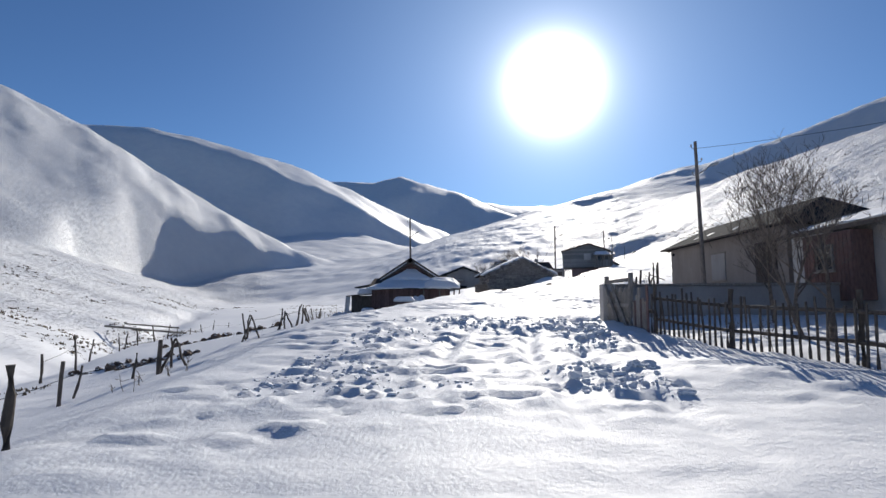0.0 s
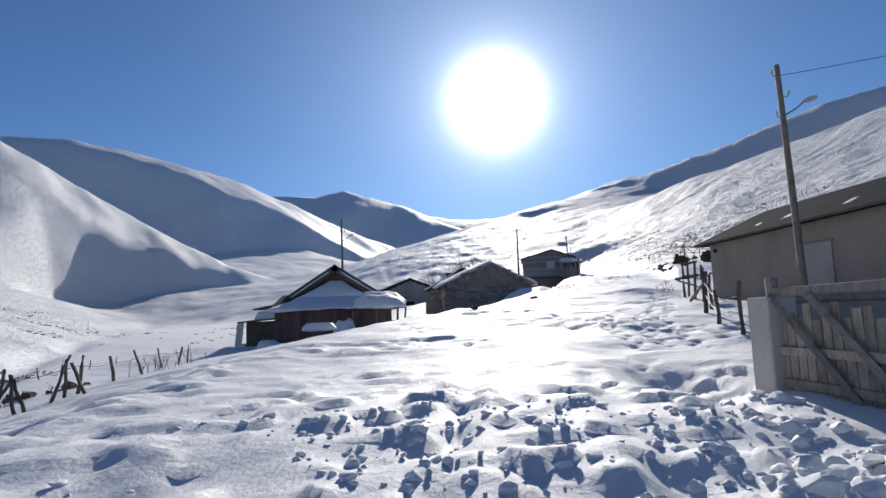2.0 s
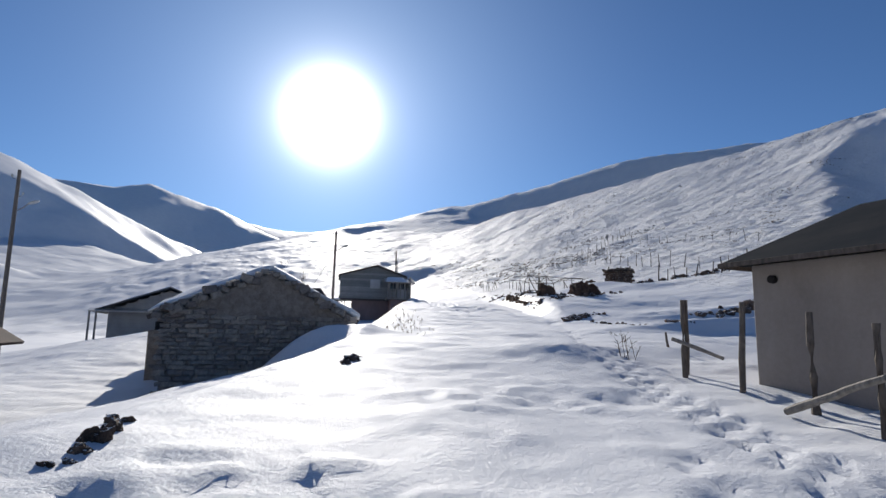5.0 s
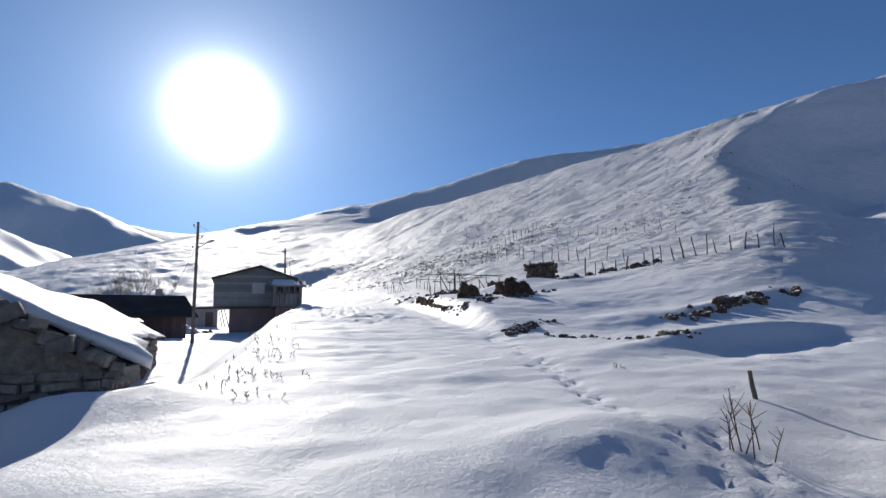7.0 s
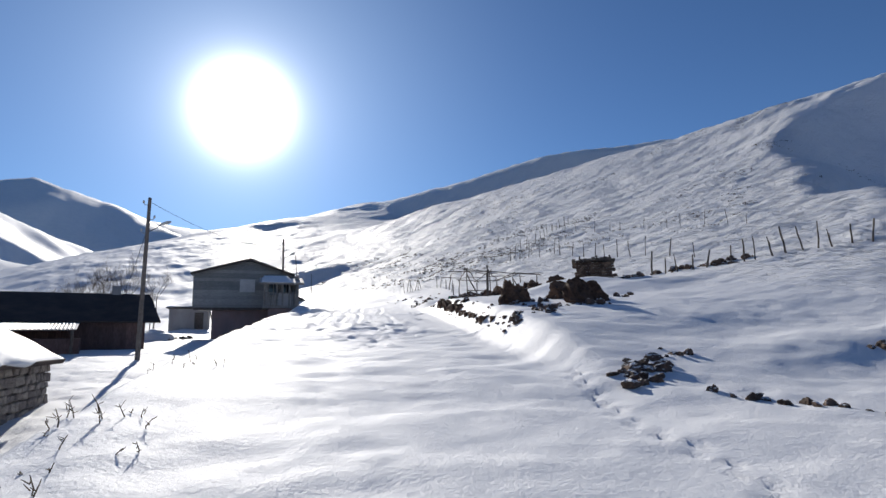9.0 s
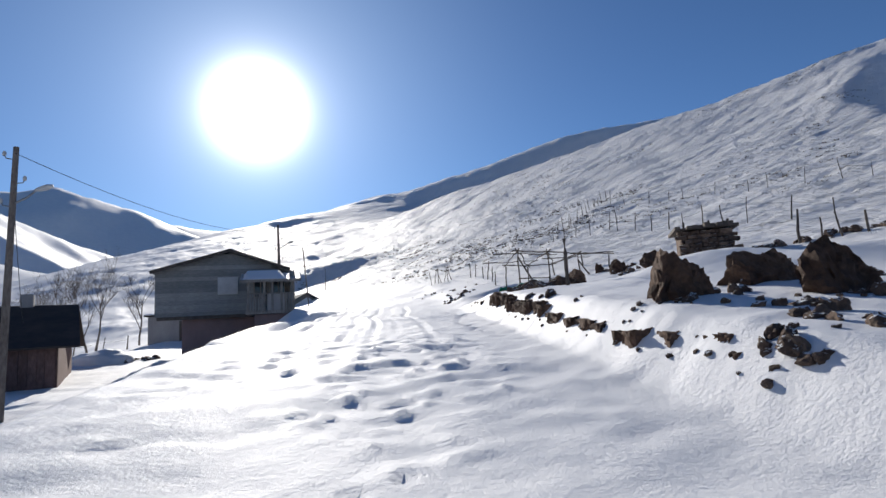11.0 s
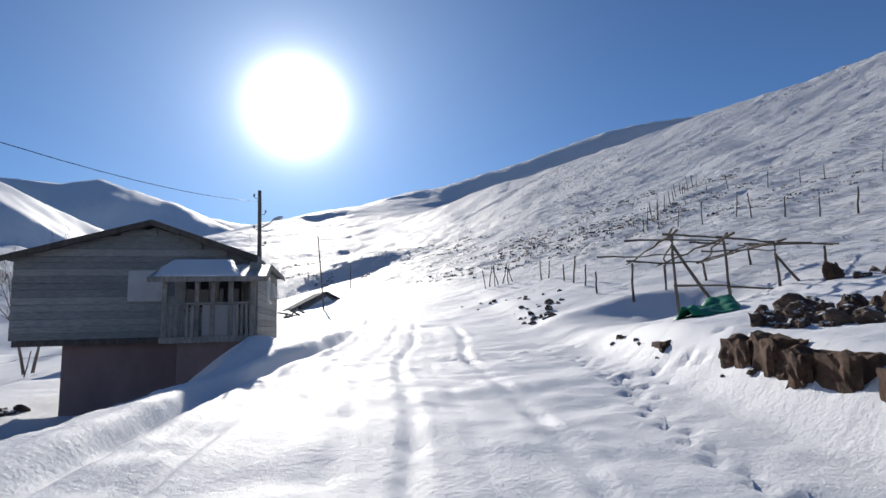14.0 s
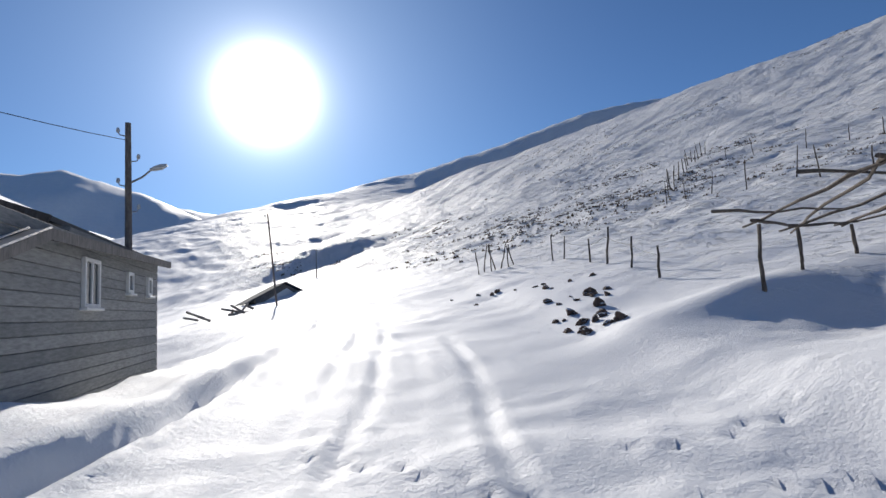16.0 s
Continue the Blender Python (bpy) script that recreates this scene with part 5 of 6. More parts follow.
# ---- poles and wires ----
def utility_pole(x, y, top, lean=(0, 0), r=0.13, lamp=None, arms=2, seed=0, label="weathered wooden utility pole with insulators"):
    z = gz(x, y)
    p = thing("utility_pole", label, "pole", pose(x, y, z), "poles along the village track")
    hgt = top - z
    a, b = Vector((0, 0, -0.6)), Vector((lean[0], lean[1], hgt))
    n = 6
    part("shaft", tube([a.lerp(b, i / n) for i in range(n + 1)], [r * (1.1 - 0.4 * i / n) for i in range(n + 1)], 10, 0.03, random.Random(seed)), M_POLE, p)
    for k in range(arms):
        t = b * (1 - 0.05 - 0.09 * k)
        s = 1 if k % 2 else -1
        arm = part("insulator_hook", tube([t, t + Vector((0.2 * s, -0.05, 0.02)), t + Vector((0.24 * s, -0.05, 0.1))], [0.018, 0.016, 0.016], 5), M_METAL, p)
        part("insulator", tube([t + Vector((0.24 * s, -0.05, 0.08)), t + Vector((0.24 * s, -0.05, 0.14)), t + Vector((0.24 * s, -0.05, 0.21))], [0.035, 0.05, 0.03], 8), M_PANEL, arm)
    if lamp:
        t = b * 0.78
        tip = t + Vector((lamp * 0.55, -0.25, 0.38))
        arm = part("lamp_arm", tube([t, t.lerp(tip, 0.6) + Vector((0, 0, -0.05)), tip], [0.028, 0.026, 0.024], 6), M_METAL, p, "steel lamp bracket")
        d = Vector((lamp * 0.9, -0.2, 0.3)).normalized()
        part("lamp_head", tube([tip - d * 0.05, tip + d * 0.07, tip + d * 0.25, tip + d * 0.4], [0.035, 0.07, 0.085, 0.04], 8), M_PANEL, arm, "pale street lamp head")
    return p


def wire(p0, p1, sag, r=0.01):
    p0, p1 = Vector(p0), Vector(p1)
    pts = [p0.lerp(p1, i / 16) - Vector((0, 0, sag * 4 * (i / 16) * (1 - i / 16))) for i in range(17)]
    tagged(part("overhead_wire", tube(pts, [r] * 17, 5), M_WIRE), "thin black overhead cable sagging between poles", "cable")


utility_pole(12.55, 28.9, 9.85, (-0.05, 0.1), 0.108, 1, 3, 1, "thick wooden utility pole with a lamp beside the house")
utility_pole(-3.3, 57.9, 10.5, (-0.1, 0.2), 0.101, 1, 2, 2, "wooden utility pole with a street lamp behind the house")
utility_pole(13.8, 71.6, 11.5, (0.1, 0.1), 0.101, 1, 3, 3, "tall wooden utility pole with a street lamp")
utility_pole(25.75, 91.6, 13.4, (-0.1, 0), 0.108, 1, 4, 4, "wooden utility pole with street lamp behind the house")
utility_pole(34.9, 116.4, 15.6, (-0.55, 0.2), 0.072, None, 1, 5, "thin leaning wooden pole in deep snow")
utility_pole(45.6, 143.6, 16.2, (0.05, 0.1), 0.065, None, 1, 6, "thin upright wooden pole by the bank")
utility_pole(27.0, 16.0, 10.3, (0.0, 0.0), 0.101, None, 2, 7)
wire((12.5, 29.0, 9.5), (27.0, 16.0, 9.9), 0.5)
wire((13.9, 71.6, 11.3), (25.6, 91.5, 12.9), 0.7)
wire((13.9, 71.6, 10.2), (13.2, 80.2, 6.9), 0.25, 0.01)
wire((12.5, 29.0, 6.0), (13.8, 30.5, 4.6), 0.05, 0.01)


# ---- fences of rough stakes ----
def stake_meshes(mat, n=6, r=0.042):
    out = []
    for k in range(n):
        me = bpy.data.meshes.new("stake")
        bm = stick((0, 0, -0.25), (0.04, 0.02, 1.0), r, r * 0.75, 6, 4, 0.014, 200 + k)
        bm.to_mesh(me)
        bm.free()
        me.materials.append(mat)
        out.append(me)
    return out


STAKES = stake_meshes(M_POST)


def stake_fence(label, line, gap, height, seed, wires=1, lean=8, thick=1.0):
    """Crooked stakes along a line over the snow, with wire between them."""
    f = thing("stake_fence", label, "fence")
    rng = random.Random(seed)
    tops = []
    for (x0, y0), (x1, y1) in zip(line, line[1:]):
        d = math.hypot(x1 - x0, y1 - y0)
        n = max(1, int(d / gap))
        for i in range(n):
            t = (i + rng.uniform(-0.25, 0.25)) / n
            x, y = x0 + (x1 - x0) * t + rng.uniform(-0.2, 0.2), y0 + (y1 - y0) * t
            z, hh = gz(x, y), height * rng.uniform(0.7, 1.2)
            k = thick * rng.uniform(0.8, 1.25)
            shared("stake", STAKES[rng.randrange(len(STAKES))], f, pose(x, y, z, rng.uniform(-lean, lean), rng.uniform(-lean, lean), rng.uniform(0, 360)) @ Matrix.Diagonal((k, k, hh, 1)))
            tops.append(Vector((x, y, z + hh * 0.72)))
    for w in range(wires):
        drop = Vector((0, 0, -0.35 * w))
        for a, b in zip(tops, tops[1:]):
            if (b - a).length < gap * 2.2:
                m = a.lerp(b, 0.5) + Vector((0, 0, -0.05))
                part("fence_wire", tube([a + drop, m + drop, b + drop], [0.008] * 3, 3), M_WIRE, f)
    return f


stake_fence("line of crooked grey stakes climbing the snowy hillside", [(58, 101), (66, 106.5), (75, 111.5), (84, 116)], 2.0, 1.5, 1)
stake_fence("long fence of thin stakes across the lower hillside", [(58.5, 100.5), (57, 92), (54, 83), (51, 74), (47.5, 66)], 2.2, 1.5, 2)
stake_fence("upper fence of thin stakes along the hillside", [(74, 110), (71, 99), (68, 88), (64, 77), (60, 68)], 3.2, 1.4, 3, 1, 6, 0.8)
stake_fence("short row of leaning stakes beside the track", [(42.2, 99.5), (44.5, 97.2), (42.8, 93.0), (40.8, 88.5), (39.2, 85.0)], 1.7, 1.35, 4)
stake_fence("crowded old stakes on a low bank", [(41.5, 66.5), (44, 62.0), (47, 57.5), (49, 54.0)], 0.75, 1.35, 5, 0, 10, 1.2)
stake_fence("row of stout grey fence posts beside the house", [(7.6, 24.6), (8.4, 26.4), (9.5, 28.8), (10.3, 30.4), (11.2, 32.0)], 1.5, 1.25, 6, 2, 6, 1.4)
stake_fence("rough posts of a broken fence in the snow", [(-9.5, 13.5), (-8.2, 17.5), (-7.0, 21), (-6.3, 26), (-7.2, 33), (-8.2, 39)], 1.9, 0.85, 8, 1, 14, 0.95)
stake_fence("thin stakes along the valley bottom", [(-13, 20), (-17, 32), (-20, 45), (-19.5, 60)], 2.6, 1.2, 9, 1, 10)
stake_fence("low fence of stakes under the bare trees", [(5, 106), (10, 105), (15, 106), (18, 108)], 1.4, 1.3, 10, 1, 8, 1.2)


def tripod(x, y, seed, h=1.5):
    z = gz(x, y)
    t = thing("stake_tripod", "three grey poles leaned together in the snow", "fence", pose(x, y, z), "leaning pole frames")
    rng = random.Random(seed)
    for k in range(3):
        a = k * 2.1 + rng.uniform(-0.3, 0.3)
        part("pole", stick((0.42 * math.cos(a), 0.42 * math.sin(a), -0.15), (0.05 * math.cos(a + 1), 0.05, h * rng.uniform(0.85, 1.1)), 0.036, 0.028, 6, 4, 0.03, seed + k), M_POST, t)


for k, (x, y, h) in enumerate(((42.4, 99.8, 1.5), (43.2, 99.2, 1.3), (-6.3, 23.8, 0.7), (-6.0, 25.0, 0.75), (-7.4, 16.9, 0.8), (-6.9, 21.5, 0.8))):
    tripod(x, y, 300 + 7 * k, h)


def lone_post(x, y, h, r, lean, seed, label):
    z = gz(x, y)
    ob = part("fence_post", stick((0, 0, -0.4), (lean[0], lean[1], h), r, r * 0.85, 8, 4, 0.012, seed), M_POST)
    ob.location = (x, y, z)
    tagged(ob, label, "post", "posts beside the house")


for k, (x, y, h, r, lean) in enumerate(((13.0, 36.7, 1.5, 0.055, (0.02, 0)), (12.55, 35.1, 1.5, 0.055, (0.12, 0)), (13.35, 37.0, 1.5, 0.05, (0.08, 0)), (12.0, 33.5, 1.4, 0.055, (0.02, 0)),
                                        (11.35, 32.3, 1.3, 0.055, (0.04, 0)), (30.95, 69.2, 1.75, 0.085, (0.0, 0)), (-8.8, 14.5, 1.0, 0.05, (0.03, 0)), (-4.6, 7.4, 0.85, 0.06, (0, 0)), (-7.6, 16.5, 0.9, 0.065, (0.05, 0)))):
    lone_post(x, y, h, r, lean, 400 + k, "stout weathered wooden post standing in the snow")


def beam(p0, p1, r, seed, label="fallen weathered wooden beam lying over the snow"):
    tagged(part("beam", stick(p0, p1, r, r * 0.85, 7, 6, 0.01, seed), M_GREYWOOD), label, "beam")


beam((11.55, 33.6, gz(11.55, 33.6) + 0.06), (11.3, 32.2, gz(11.3, 32.2) + 0.7), 0.055, 1)
beam((12.8, 36.8, gz(12.8, 36.8) + 0.75), (13.5, 36.2, gz(13.5, 36.2) + 0.4), 0.04, 2)
beam((-22.2, 49.2, gz(-22.2, 49.2) + 0.9), (-26.6, 49.0, gz(-26.6, 49) + 0.9), 0.07, 3, "pale rail of an old enclosure")
beam((-21.5, 48.2, gz(-21.5, 48.2) + 0.5), (-27.5, 47.6, gz(-27.5, 47.6) + 0.45), 0.09, 4, "dark rail of an old enclosure")
for k in range(9):
    rng = random.Random(500 + k)
    x, y = rng.uniform(29.5, 35), rng.uniform(112, 126)
    beam((x, y, gz(x, y) + 0.15), (x + rng.uniform(-2.5, 2.5), y + rng.uniform(-1, 1), gz(x, y) + rng.uniform(0.2, 0.9)), 0.1, 510 + k, "broken dark timber half buried in snow")


lone_post(15.8, 39.8, 0.4, 0.035, (-0.12, 0.05), 431, "short grey broken branch sticking out of the snow")


def pergola():
    """A frame of crooked poles over a snowed-in garden."""
    p = thing("pole_frame", "open garden frame of crooked bare poles and branches", "frame")
    front = [(36.0, 78.7), (37.9, 78.3), (39.9, 78.0), (41.9, 77.7)]
    back = [(37.2, 81.7), (39.2, 82.0), (41.2, 81.8), (43.4, 81.4)]
    rng = random.Random(8)
    top = {}
    for k, (x, y) in enumerate(front + back):
        z = gz(x, y)
        level = 9.8 if k < 4 else 9.45
        top[k] = Vector((x + rng.uniform(-0.15, 0.15), y, max(z + 0.7, level + rng.uniform(-0.12, 0.12))))
        part("post", stick((x, y, z - 0.3), top[k], 0.05, 0.04, 7, 5, 0.018, 600 + k), M_POST, p)
    for k in (0, 2):
        part("prop", stick(top[k] + Vector((0.7, -0.9, -2.2)), top[k] + Vector((0, 0, -0.3)), 0.06, 0.045, 7, 4, 0.02, 620 + k), M_POST, p)
    up = Vector((0, 0, 0.06))
    for a, b in ((0, 1), (1, 2), (2, 3), (4, 5), (5, 6), (6, 7), (0, 4), (1, 5), (2, 6), (3, 7), (0, 5), (1, 6), (2, 7)):
        d = (top[b] - top[a]) * 0.14
        part("cross_pole", stick(top[a] + up - d, top[b] + up + d, 0.04, 0.026, 6, 7, 0.022, 640 + 9 * a + b), M_POST, p)
    for k in range(5):
        a, b = top[k % 4], top[4 + k % 4]
        q = a.lerp(b, rng.uniform(0.2, 0.8)) + Vector((0, 0, 0.12))
        part("branch", stick(q - Vector((rng.uniform(1.2, 2), rng.uniform(-0.6, 0.6), 0.1)), q + Vector((rng.uniform(1.2, 2.4), rng.uniform(-0.5, 0.5), 0.05)), 0.035, 0.02, 5, 6, 0.03, 680 + k), M_POST, p)
    for k in range(4):
        a = top[k] + Vector((0, 0, -1.5))
        part("low_rail", stick(a, top[(k + 1) % 4] + Vector((0, 0, -1.45)) if k < 3 else top[7] + Vector((0, 0, -1.3)), 0.04, 0.03, 6, 6, 0.015, 700 + k), M_POST, p)


pergola()


def tarpaulin():
    bm = bmesh.new()
    n, m = 44, 22
    rows = []
    for i in range(n + 1):
        row = []
        for j in range(m + 1):
            u, v = i / n, j / m
            w = 0.25 + 0.75 * math.sin(math.pi * min(1, u * 1.1)) ** 0.7
            x = 32.1 + 2.7 * u
            y = 75.1 + 0.9 * u + (v - 0.5) * 1.5 * w
            fold = noise.noise(Vector((x * 1.1, y * 2.2, 0))) * 0.16 + abs(noise.noise(Vector((x * 2.6 + y, y * 3.1, 4)))) * 0.16
            h = 0.2 * math.sin(math.pi * v) ** 0.8 * (0.25 + u) + fold * (0.3 + math.sin(math.pi * v))
            row.append(bm.verts.new((x, y, gz(x, y) + 0.02 + max(0, h))))
        rows.append(row)
    for i in range(n):
        for j in range(m):
            bm.faces.new((rows[i][j], rows[i + 1][j], rows[i + 1][j + 1], rows[i][j + 1]))
    ob = part("tarpaulin", bm, M_TARP, None, "", True)
    mod = ob.modifiers.new("thickness", "SOLIDIFY")
    mod.thickness = 0.015
    tagged(ob, "crumpled green tarpaulin thrown over a low heap", "tarpaulin")


tarpaulin()


# ---- rocks ----
def rubble(label, spots, seed, name="rubble_bank"):
    """A bank of field stones: spots of (x, y, how far they scatter, how many, size)."""
    r = thing(name, label, "rocks")
    rng = random.Random(seed)
    for x, y, spread_r, count, size in spots:
        for _ in range(count):
            px, py = x + rng.gauss(0, spread_r), y + rng.gauss(0, spread_r)
            s = size * rng.uniform(0.45, 1.25)
            shared("stone", ROCKS[rng.randrange(len(ROCKS))], r,
                   pose(px, py, gz(px, py) + s * rng.uniform(-0.25, 0.22), rng.uniform(-20, 20), rng.uniform(-20, 20), rng.uniform(0, 360)) @ Matrix.Diagonal((s, s * rng.uniform(0.7, 1.1), s * rng.uniform(0.6, 0.95), 1)))


def earth_mesh(seed, rough=0.16):
    """A block of cut, frozen earth with hanging roots and stones: 1 long (x), 1 deep (y), 1 high (z, from 0)."""
    o = Vector((seed * 7.3, seed * 3.1, seed))
    bm = bmesh.new()
    bmesh.ops.create_cube(bm, size=1.0)
    bmesh.ops.subdivide_edges(bm, edges=bm.edges[:], cuts=8, use_grid_fill=True)
    for v in bm.verts:
        p = v.co.copy()
        out = Vector((p.x * abs(p.x) * 3, p.y * abs(p.y) * 3, max(0, p.z) * p.z * 2))
        v.co = p * 0.84 + p.normalized() * 0.13
        k = Vector((p.x * 3.4, p.y * 3.4, p.z * 1.1))
        lump = 1.1 * noise.noise(k + o) + 0.8 * noise.noise(k * 2.3 + o) + 0.5 * noise.noise(p * 9 + o)
        v.co += out * rough * lump
        if p.z > 0.2:
            v.co.z += 0.16 * noise.noise(Vector((p.x * 2.6, p.y * 2, 0)) + o) * (p.z - 0.2) * 3
        v.co.z += 0.5
    me = bpy.data.meshes.new("earth_block")
    bm.to_mesh(me)
    bm.free()
    me.materials.append(M_EARTH)
    return me


EARTH = [earth_mesh(k) for k in range(8)]
MASS = [rock_mesh(150 + k, 9, 4) for k in range(4)]
for me in MASS:
    me.materials.clear()
    me.materials.append(M_EARTH)


def cut_bank(label, blocks, seed):
    """Blocks of earth along the foot of the terrace: (y, metres beside the road's middle, length, height)."""
    b = thing("earth_bank", label, "bank")
    rng = random.Random(seed)
    for y, d, length, high in blocks:
        run = float(road_x(y + 2) - road_x(y - 2)) / 4
        x = float(road_x(y)) + (d + 0.14) * math.sqrt(1 + run * run)
        n = max(1, round(length / 0.62))
        for k in range(n):
            ly = y + (k - (n - 1) / 2) * length / n * 0.92
            lx = x + run * (ly - y)
            h = high * rng.uniform(0.7, 0.95)
            shared("earth_block", EARTH[rng.randrange(8)], b, pose(lx, ly, gz(lx - 0.33, ly) - 0.12, rng.uniform(-5, 5), rng.uniform(-6, 6), 90 - math.degrees(math.atan(run)) + rng.uniform(-9, 9) + 180 * rng.randrange(2))
                   @ Matrix.Diagonal((length / n * rng.uniform(0.95, 1.2), rng.uniform(0.36, 0.5), h + 0.12, 1)))
        for k in range(int(1 + length * 1.5)):
            ly, off, c = y + rng.uniform(-0.6, 0.6) * length, rng.uniform(-0.42, -0.2), rng.uniform(0.03, 0.08)
            lx = x + run * (ly - y) + off
            shared("clod", ROCKS[rng.randrange(7)], b, pose(lx, ly, gz(lx, ly), 0, 0, rng.uniform(0, 360)) @ Matrix.Diagonal((c, c, c * 0.7, 1)))


cut_bank("long block of red-brown earth in a snowy terrace edge", [(70.95, 4.4, 2.5, 0.6)], 1)
cut_bank("broken run of small earth blocks along a snow bank", [(69.2, 4.36, 0.7, 0.5), (68.4, 4.36, 0.6, 0.46), (67.8, 4.38, 0.45, 0.4)], 2)
cut_bank("block of red-brown earth in the cut edge of a snowy terrace", [(66.85, 4.36, 1.5, 0.48)], 3)
cut_bank("block of red-brown earth in the cut edge of a snowy terrace", [(65.3, 4.42, 1.1, 0.42)], 4)
cut_bank("low uneven edge of frozen earth and stones along a snow bank", [(64.0, 4.35, 1.2, 0.3), (62.9, 4.33, 0.8, 0.26), (62.0, 4.35, 0.9, 0.3), (61.2, 4.4, 0.6, 0.24)], 5)
cut_bank("squat block of brown earth at the end of a snow bank", [(59.9, 4.3, 0.95, 0.32), (58.85, 4.5, 0.42, 0.24)], 6)
cut_bank("small brown clods of earth in the snow", [(58.15, 4.62, 0.26, 0.15), (57.7, 4.6, 0.3, 0.2), (57.4, 4.5, 0.3, 0.14)], 7)
cut_bank("brown clods of earth at the end of a snow bank", [(74.1, 4.4, 0.5, 0.26), (75.3, 4.5, 0.2, 0.1), (75.0, 4.45, 0.22, 0.1), (76.3, 4.48, 0.3, 0.2)], 8)


def earth_heap(label, masses, stones, seed):
    """A dug-up heap: large masses of earth (x, y, width, depth, height, turn), and stones round them (x, y, scatter, how many, size)."""
    hp = thing("earth_heap", label, "heap")
    rng = random.Random(seed)
    for x, y, w, dp, h, turn in masses:
        shared("earth_mass", MASS[rng.randrange(4)], hp, pose(x, y, gz(x, y) + 0.12 * h, rng.uniform(-6, 6), rng.uniform(-6, 6), turn) @ Matrix.Diagonal((w * 0.56, dp * 0.56, h * 0.95, 1)))
    for x, y, sc, count, size in stones:
        for _ in range(count):
            px, py, q = x + rng.gauss(0, sc), y + rng.gauss(0, sc), size * rng.uniform(0.5, 1.3)
            shared("stone", ROCKS[rng.randrange(7)], hp, pose(px, py, gz(px, py) + q * rng.uniform(-0.1, 0.35), rng.uniform(-20, 20), rng.uniform(-20, 20), rng.uniform(0, 360)) @ Matrix.Diagonal((q, q * rng.uniform(0.65, 1.1), q * rng.uniform(0.6, 0.95), 1)))


earth_heap("dug-up heap of red-brown earth standing in the snow", [(25.35, 60.25, 1.2, 0.9, 0.75, 40), (25.95, 60.15, 0.8, 0.8, 0.6, 0)],
           [(25.0, 59.5, 0.25, 8, 0.11), (26.3, 59.9, 0.25, 5, 0.16), (24.6, 60.1, 0.25, 7, 0.07)], 31)
earth_heap("broad heap of red-brown earth on a snowy rise", [(28.4, 60.5, 1.3, 0.9, 0.6, -30), (29.3, 60.4, 1.2, 0.9, 0.6, 10)], [(29.2, 59.6, 0.5, 8, 0.13), (30.6, 59.4, 0.3, 4, 0.2)], 32)
earth_heap("high heap of dark earth above the track", [(27.2, 58.3, 1.3, 1.0, 0.8, 10), (28.3, 58.5, 1.1, 1.0, 0.75, 60)], [(27.0, 57.4, 0.3, 8, 0.17), (26.4, 57.7, 0.3, 5, 0.1)], 33)
earth_heap("heap of brown boulders and earth behind a cut bank", [(32.2, 71.0, 0.8, 0.7, 0.4, 20), (32.9, 70.9, 0.9, 0.8, 0.5, 60)],
           [(31.0, 71.7, 0.3, 10, 0.19), (31.6, 72.2, 0.35, 11, 0.22), (32.4, 72.2, 0.4, 10, 0.25), (30.6, 71.6, 0.3, 6, 0.1), (32.0, 71.2, 0.3, 8, 0.22)], 34)
earth_heap("pair of great dark boulders half buried in snow", [(37.0, 72.3, 1.1, 0.9, 0.62, 30), (37.8, 70.6, 1.4, 1.0, 0.66, -20)], [(36.4, 71.2, 0.5, 6, 0.2), (37.9, 71.7, 0.5, 6, 0.2)], 35)
earth_heap("rounded boulder on a snow mound beside smaller stones", [(39.6, 76.2, 0.6, 0.55, 0.55, 0)], [(40.0, 75.4, 0.35, 5, 0.25), (40.4, 74.6, 0.35, 5, 0.26)], 36)
rubble("spill of brown stones running down a snow bank", [(22.9, 57.0, 0.12, 3, 0.16), (22.7, 56.7, 0.12, 3, 0.15), (22.65, 56.35, 0.12, 3, 0.14), (23.2, 56.75, 0.15, 4, 0.16), (24.0, 57.0, 0.2, 5, 0.17),
                                                          (24.7, 57.3, 0.25, 6, 0.18), (25.3, 57.5, 0.25, 6, 0.2), (23.5, 56.4, 0.2, 3, 0.18), (24.9, 58.3, 0.3, 4, 0.13)], 42)
rubble("tumbled brown stones beside the track", [(19.9, 49.9, 0.2, 7, 0.19), (20.3, 50.3, 0.25, 7, 0.18), (20.9, 50.5, 0.25, 8, 0.18), (21.5, 50.7, 0.3, 5, 0.14), (22.3, 50.7, 0.35, 5, 0.12)], 43, "boulder_heap")
rubble("lone brown stones on a snowy terrace", [(27.7, 67.3, 0.05, 2, 0.17), (27.25, 66.3, 0.06, 2, 0.18), (27.1, 65.7, 0.06, 2, 0.2), (26.0, 63.4, 0.1, 2, 0.12)], 44)
rubble("snowed-over line of stones along a low bank", [(20.3 + 0.14 * k, 48.6 - 0.47 * k, 0.12, 3, 0.13) for k in range(10)] + [(20.75, 44.75, 0.12, 3, 0.3), (21.4, 44.4, 0.15, 4, 0.15)], 3)
rubble("row of dark stones on a snowy terrace", [(27.0 + 0.85 * k, 48.7 + 0.03 * k, 0.22, 5, 0.24 + 0.012 * k) for k in range(9)], 7)
rubble("single dark boulder on a snowy rise", [(36.0, 48.9, 0.3, 6, 0.3)], 8, "boulder_heap")
rubble("low dark wall of tumbled stones", [(40.9 + 0.55 * k, 67.9 - 0.72 * k, 0.25, 6, 0.3) for k in range(9)], 9)
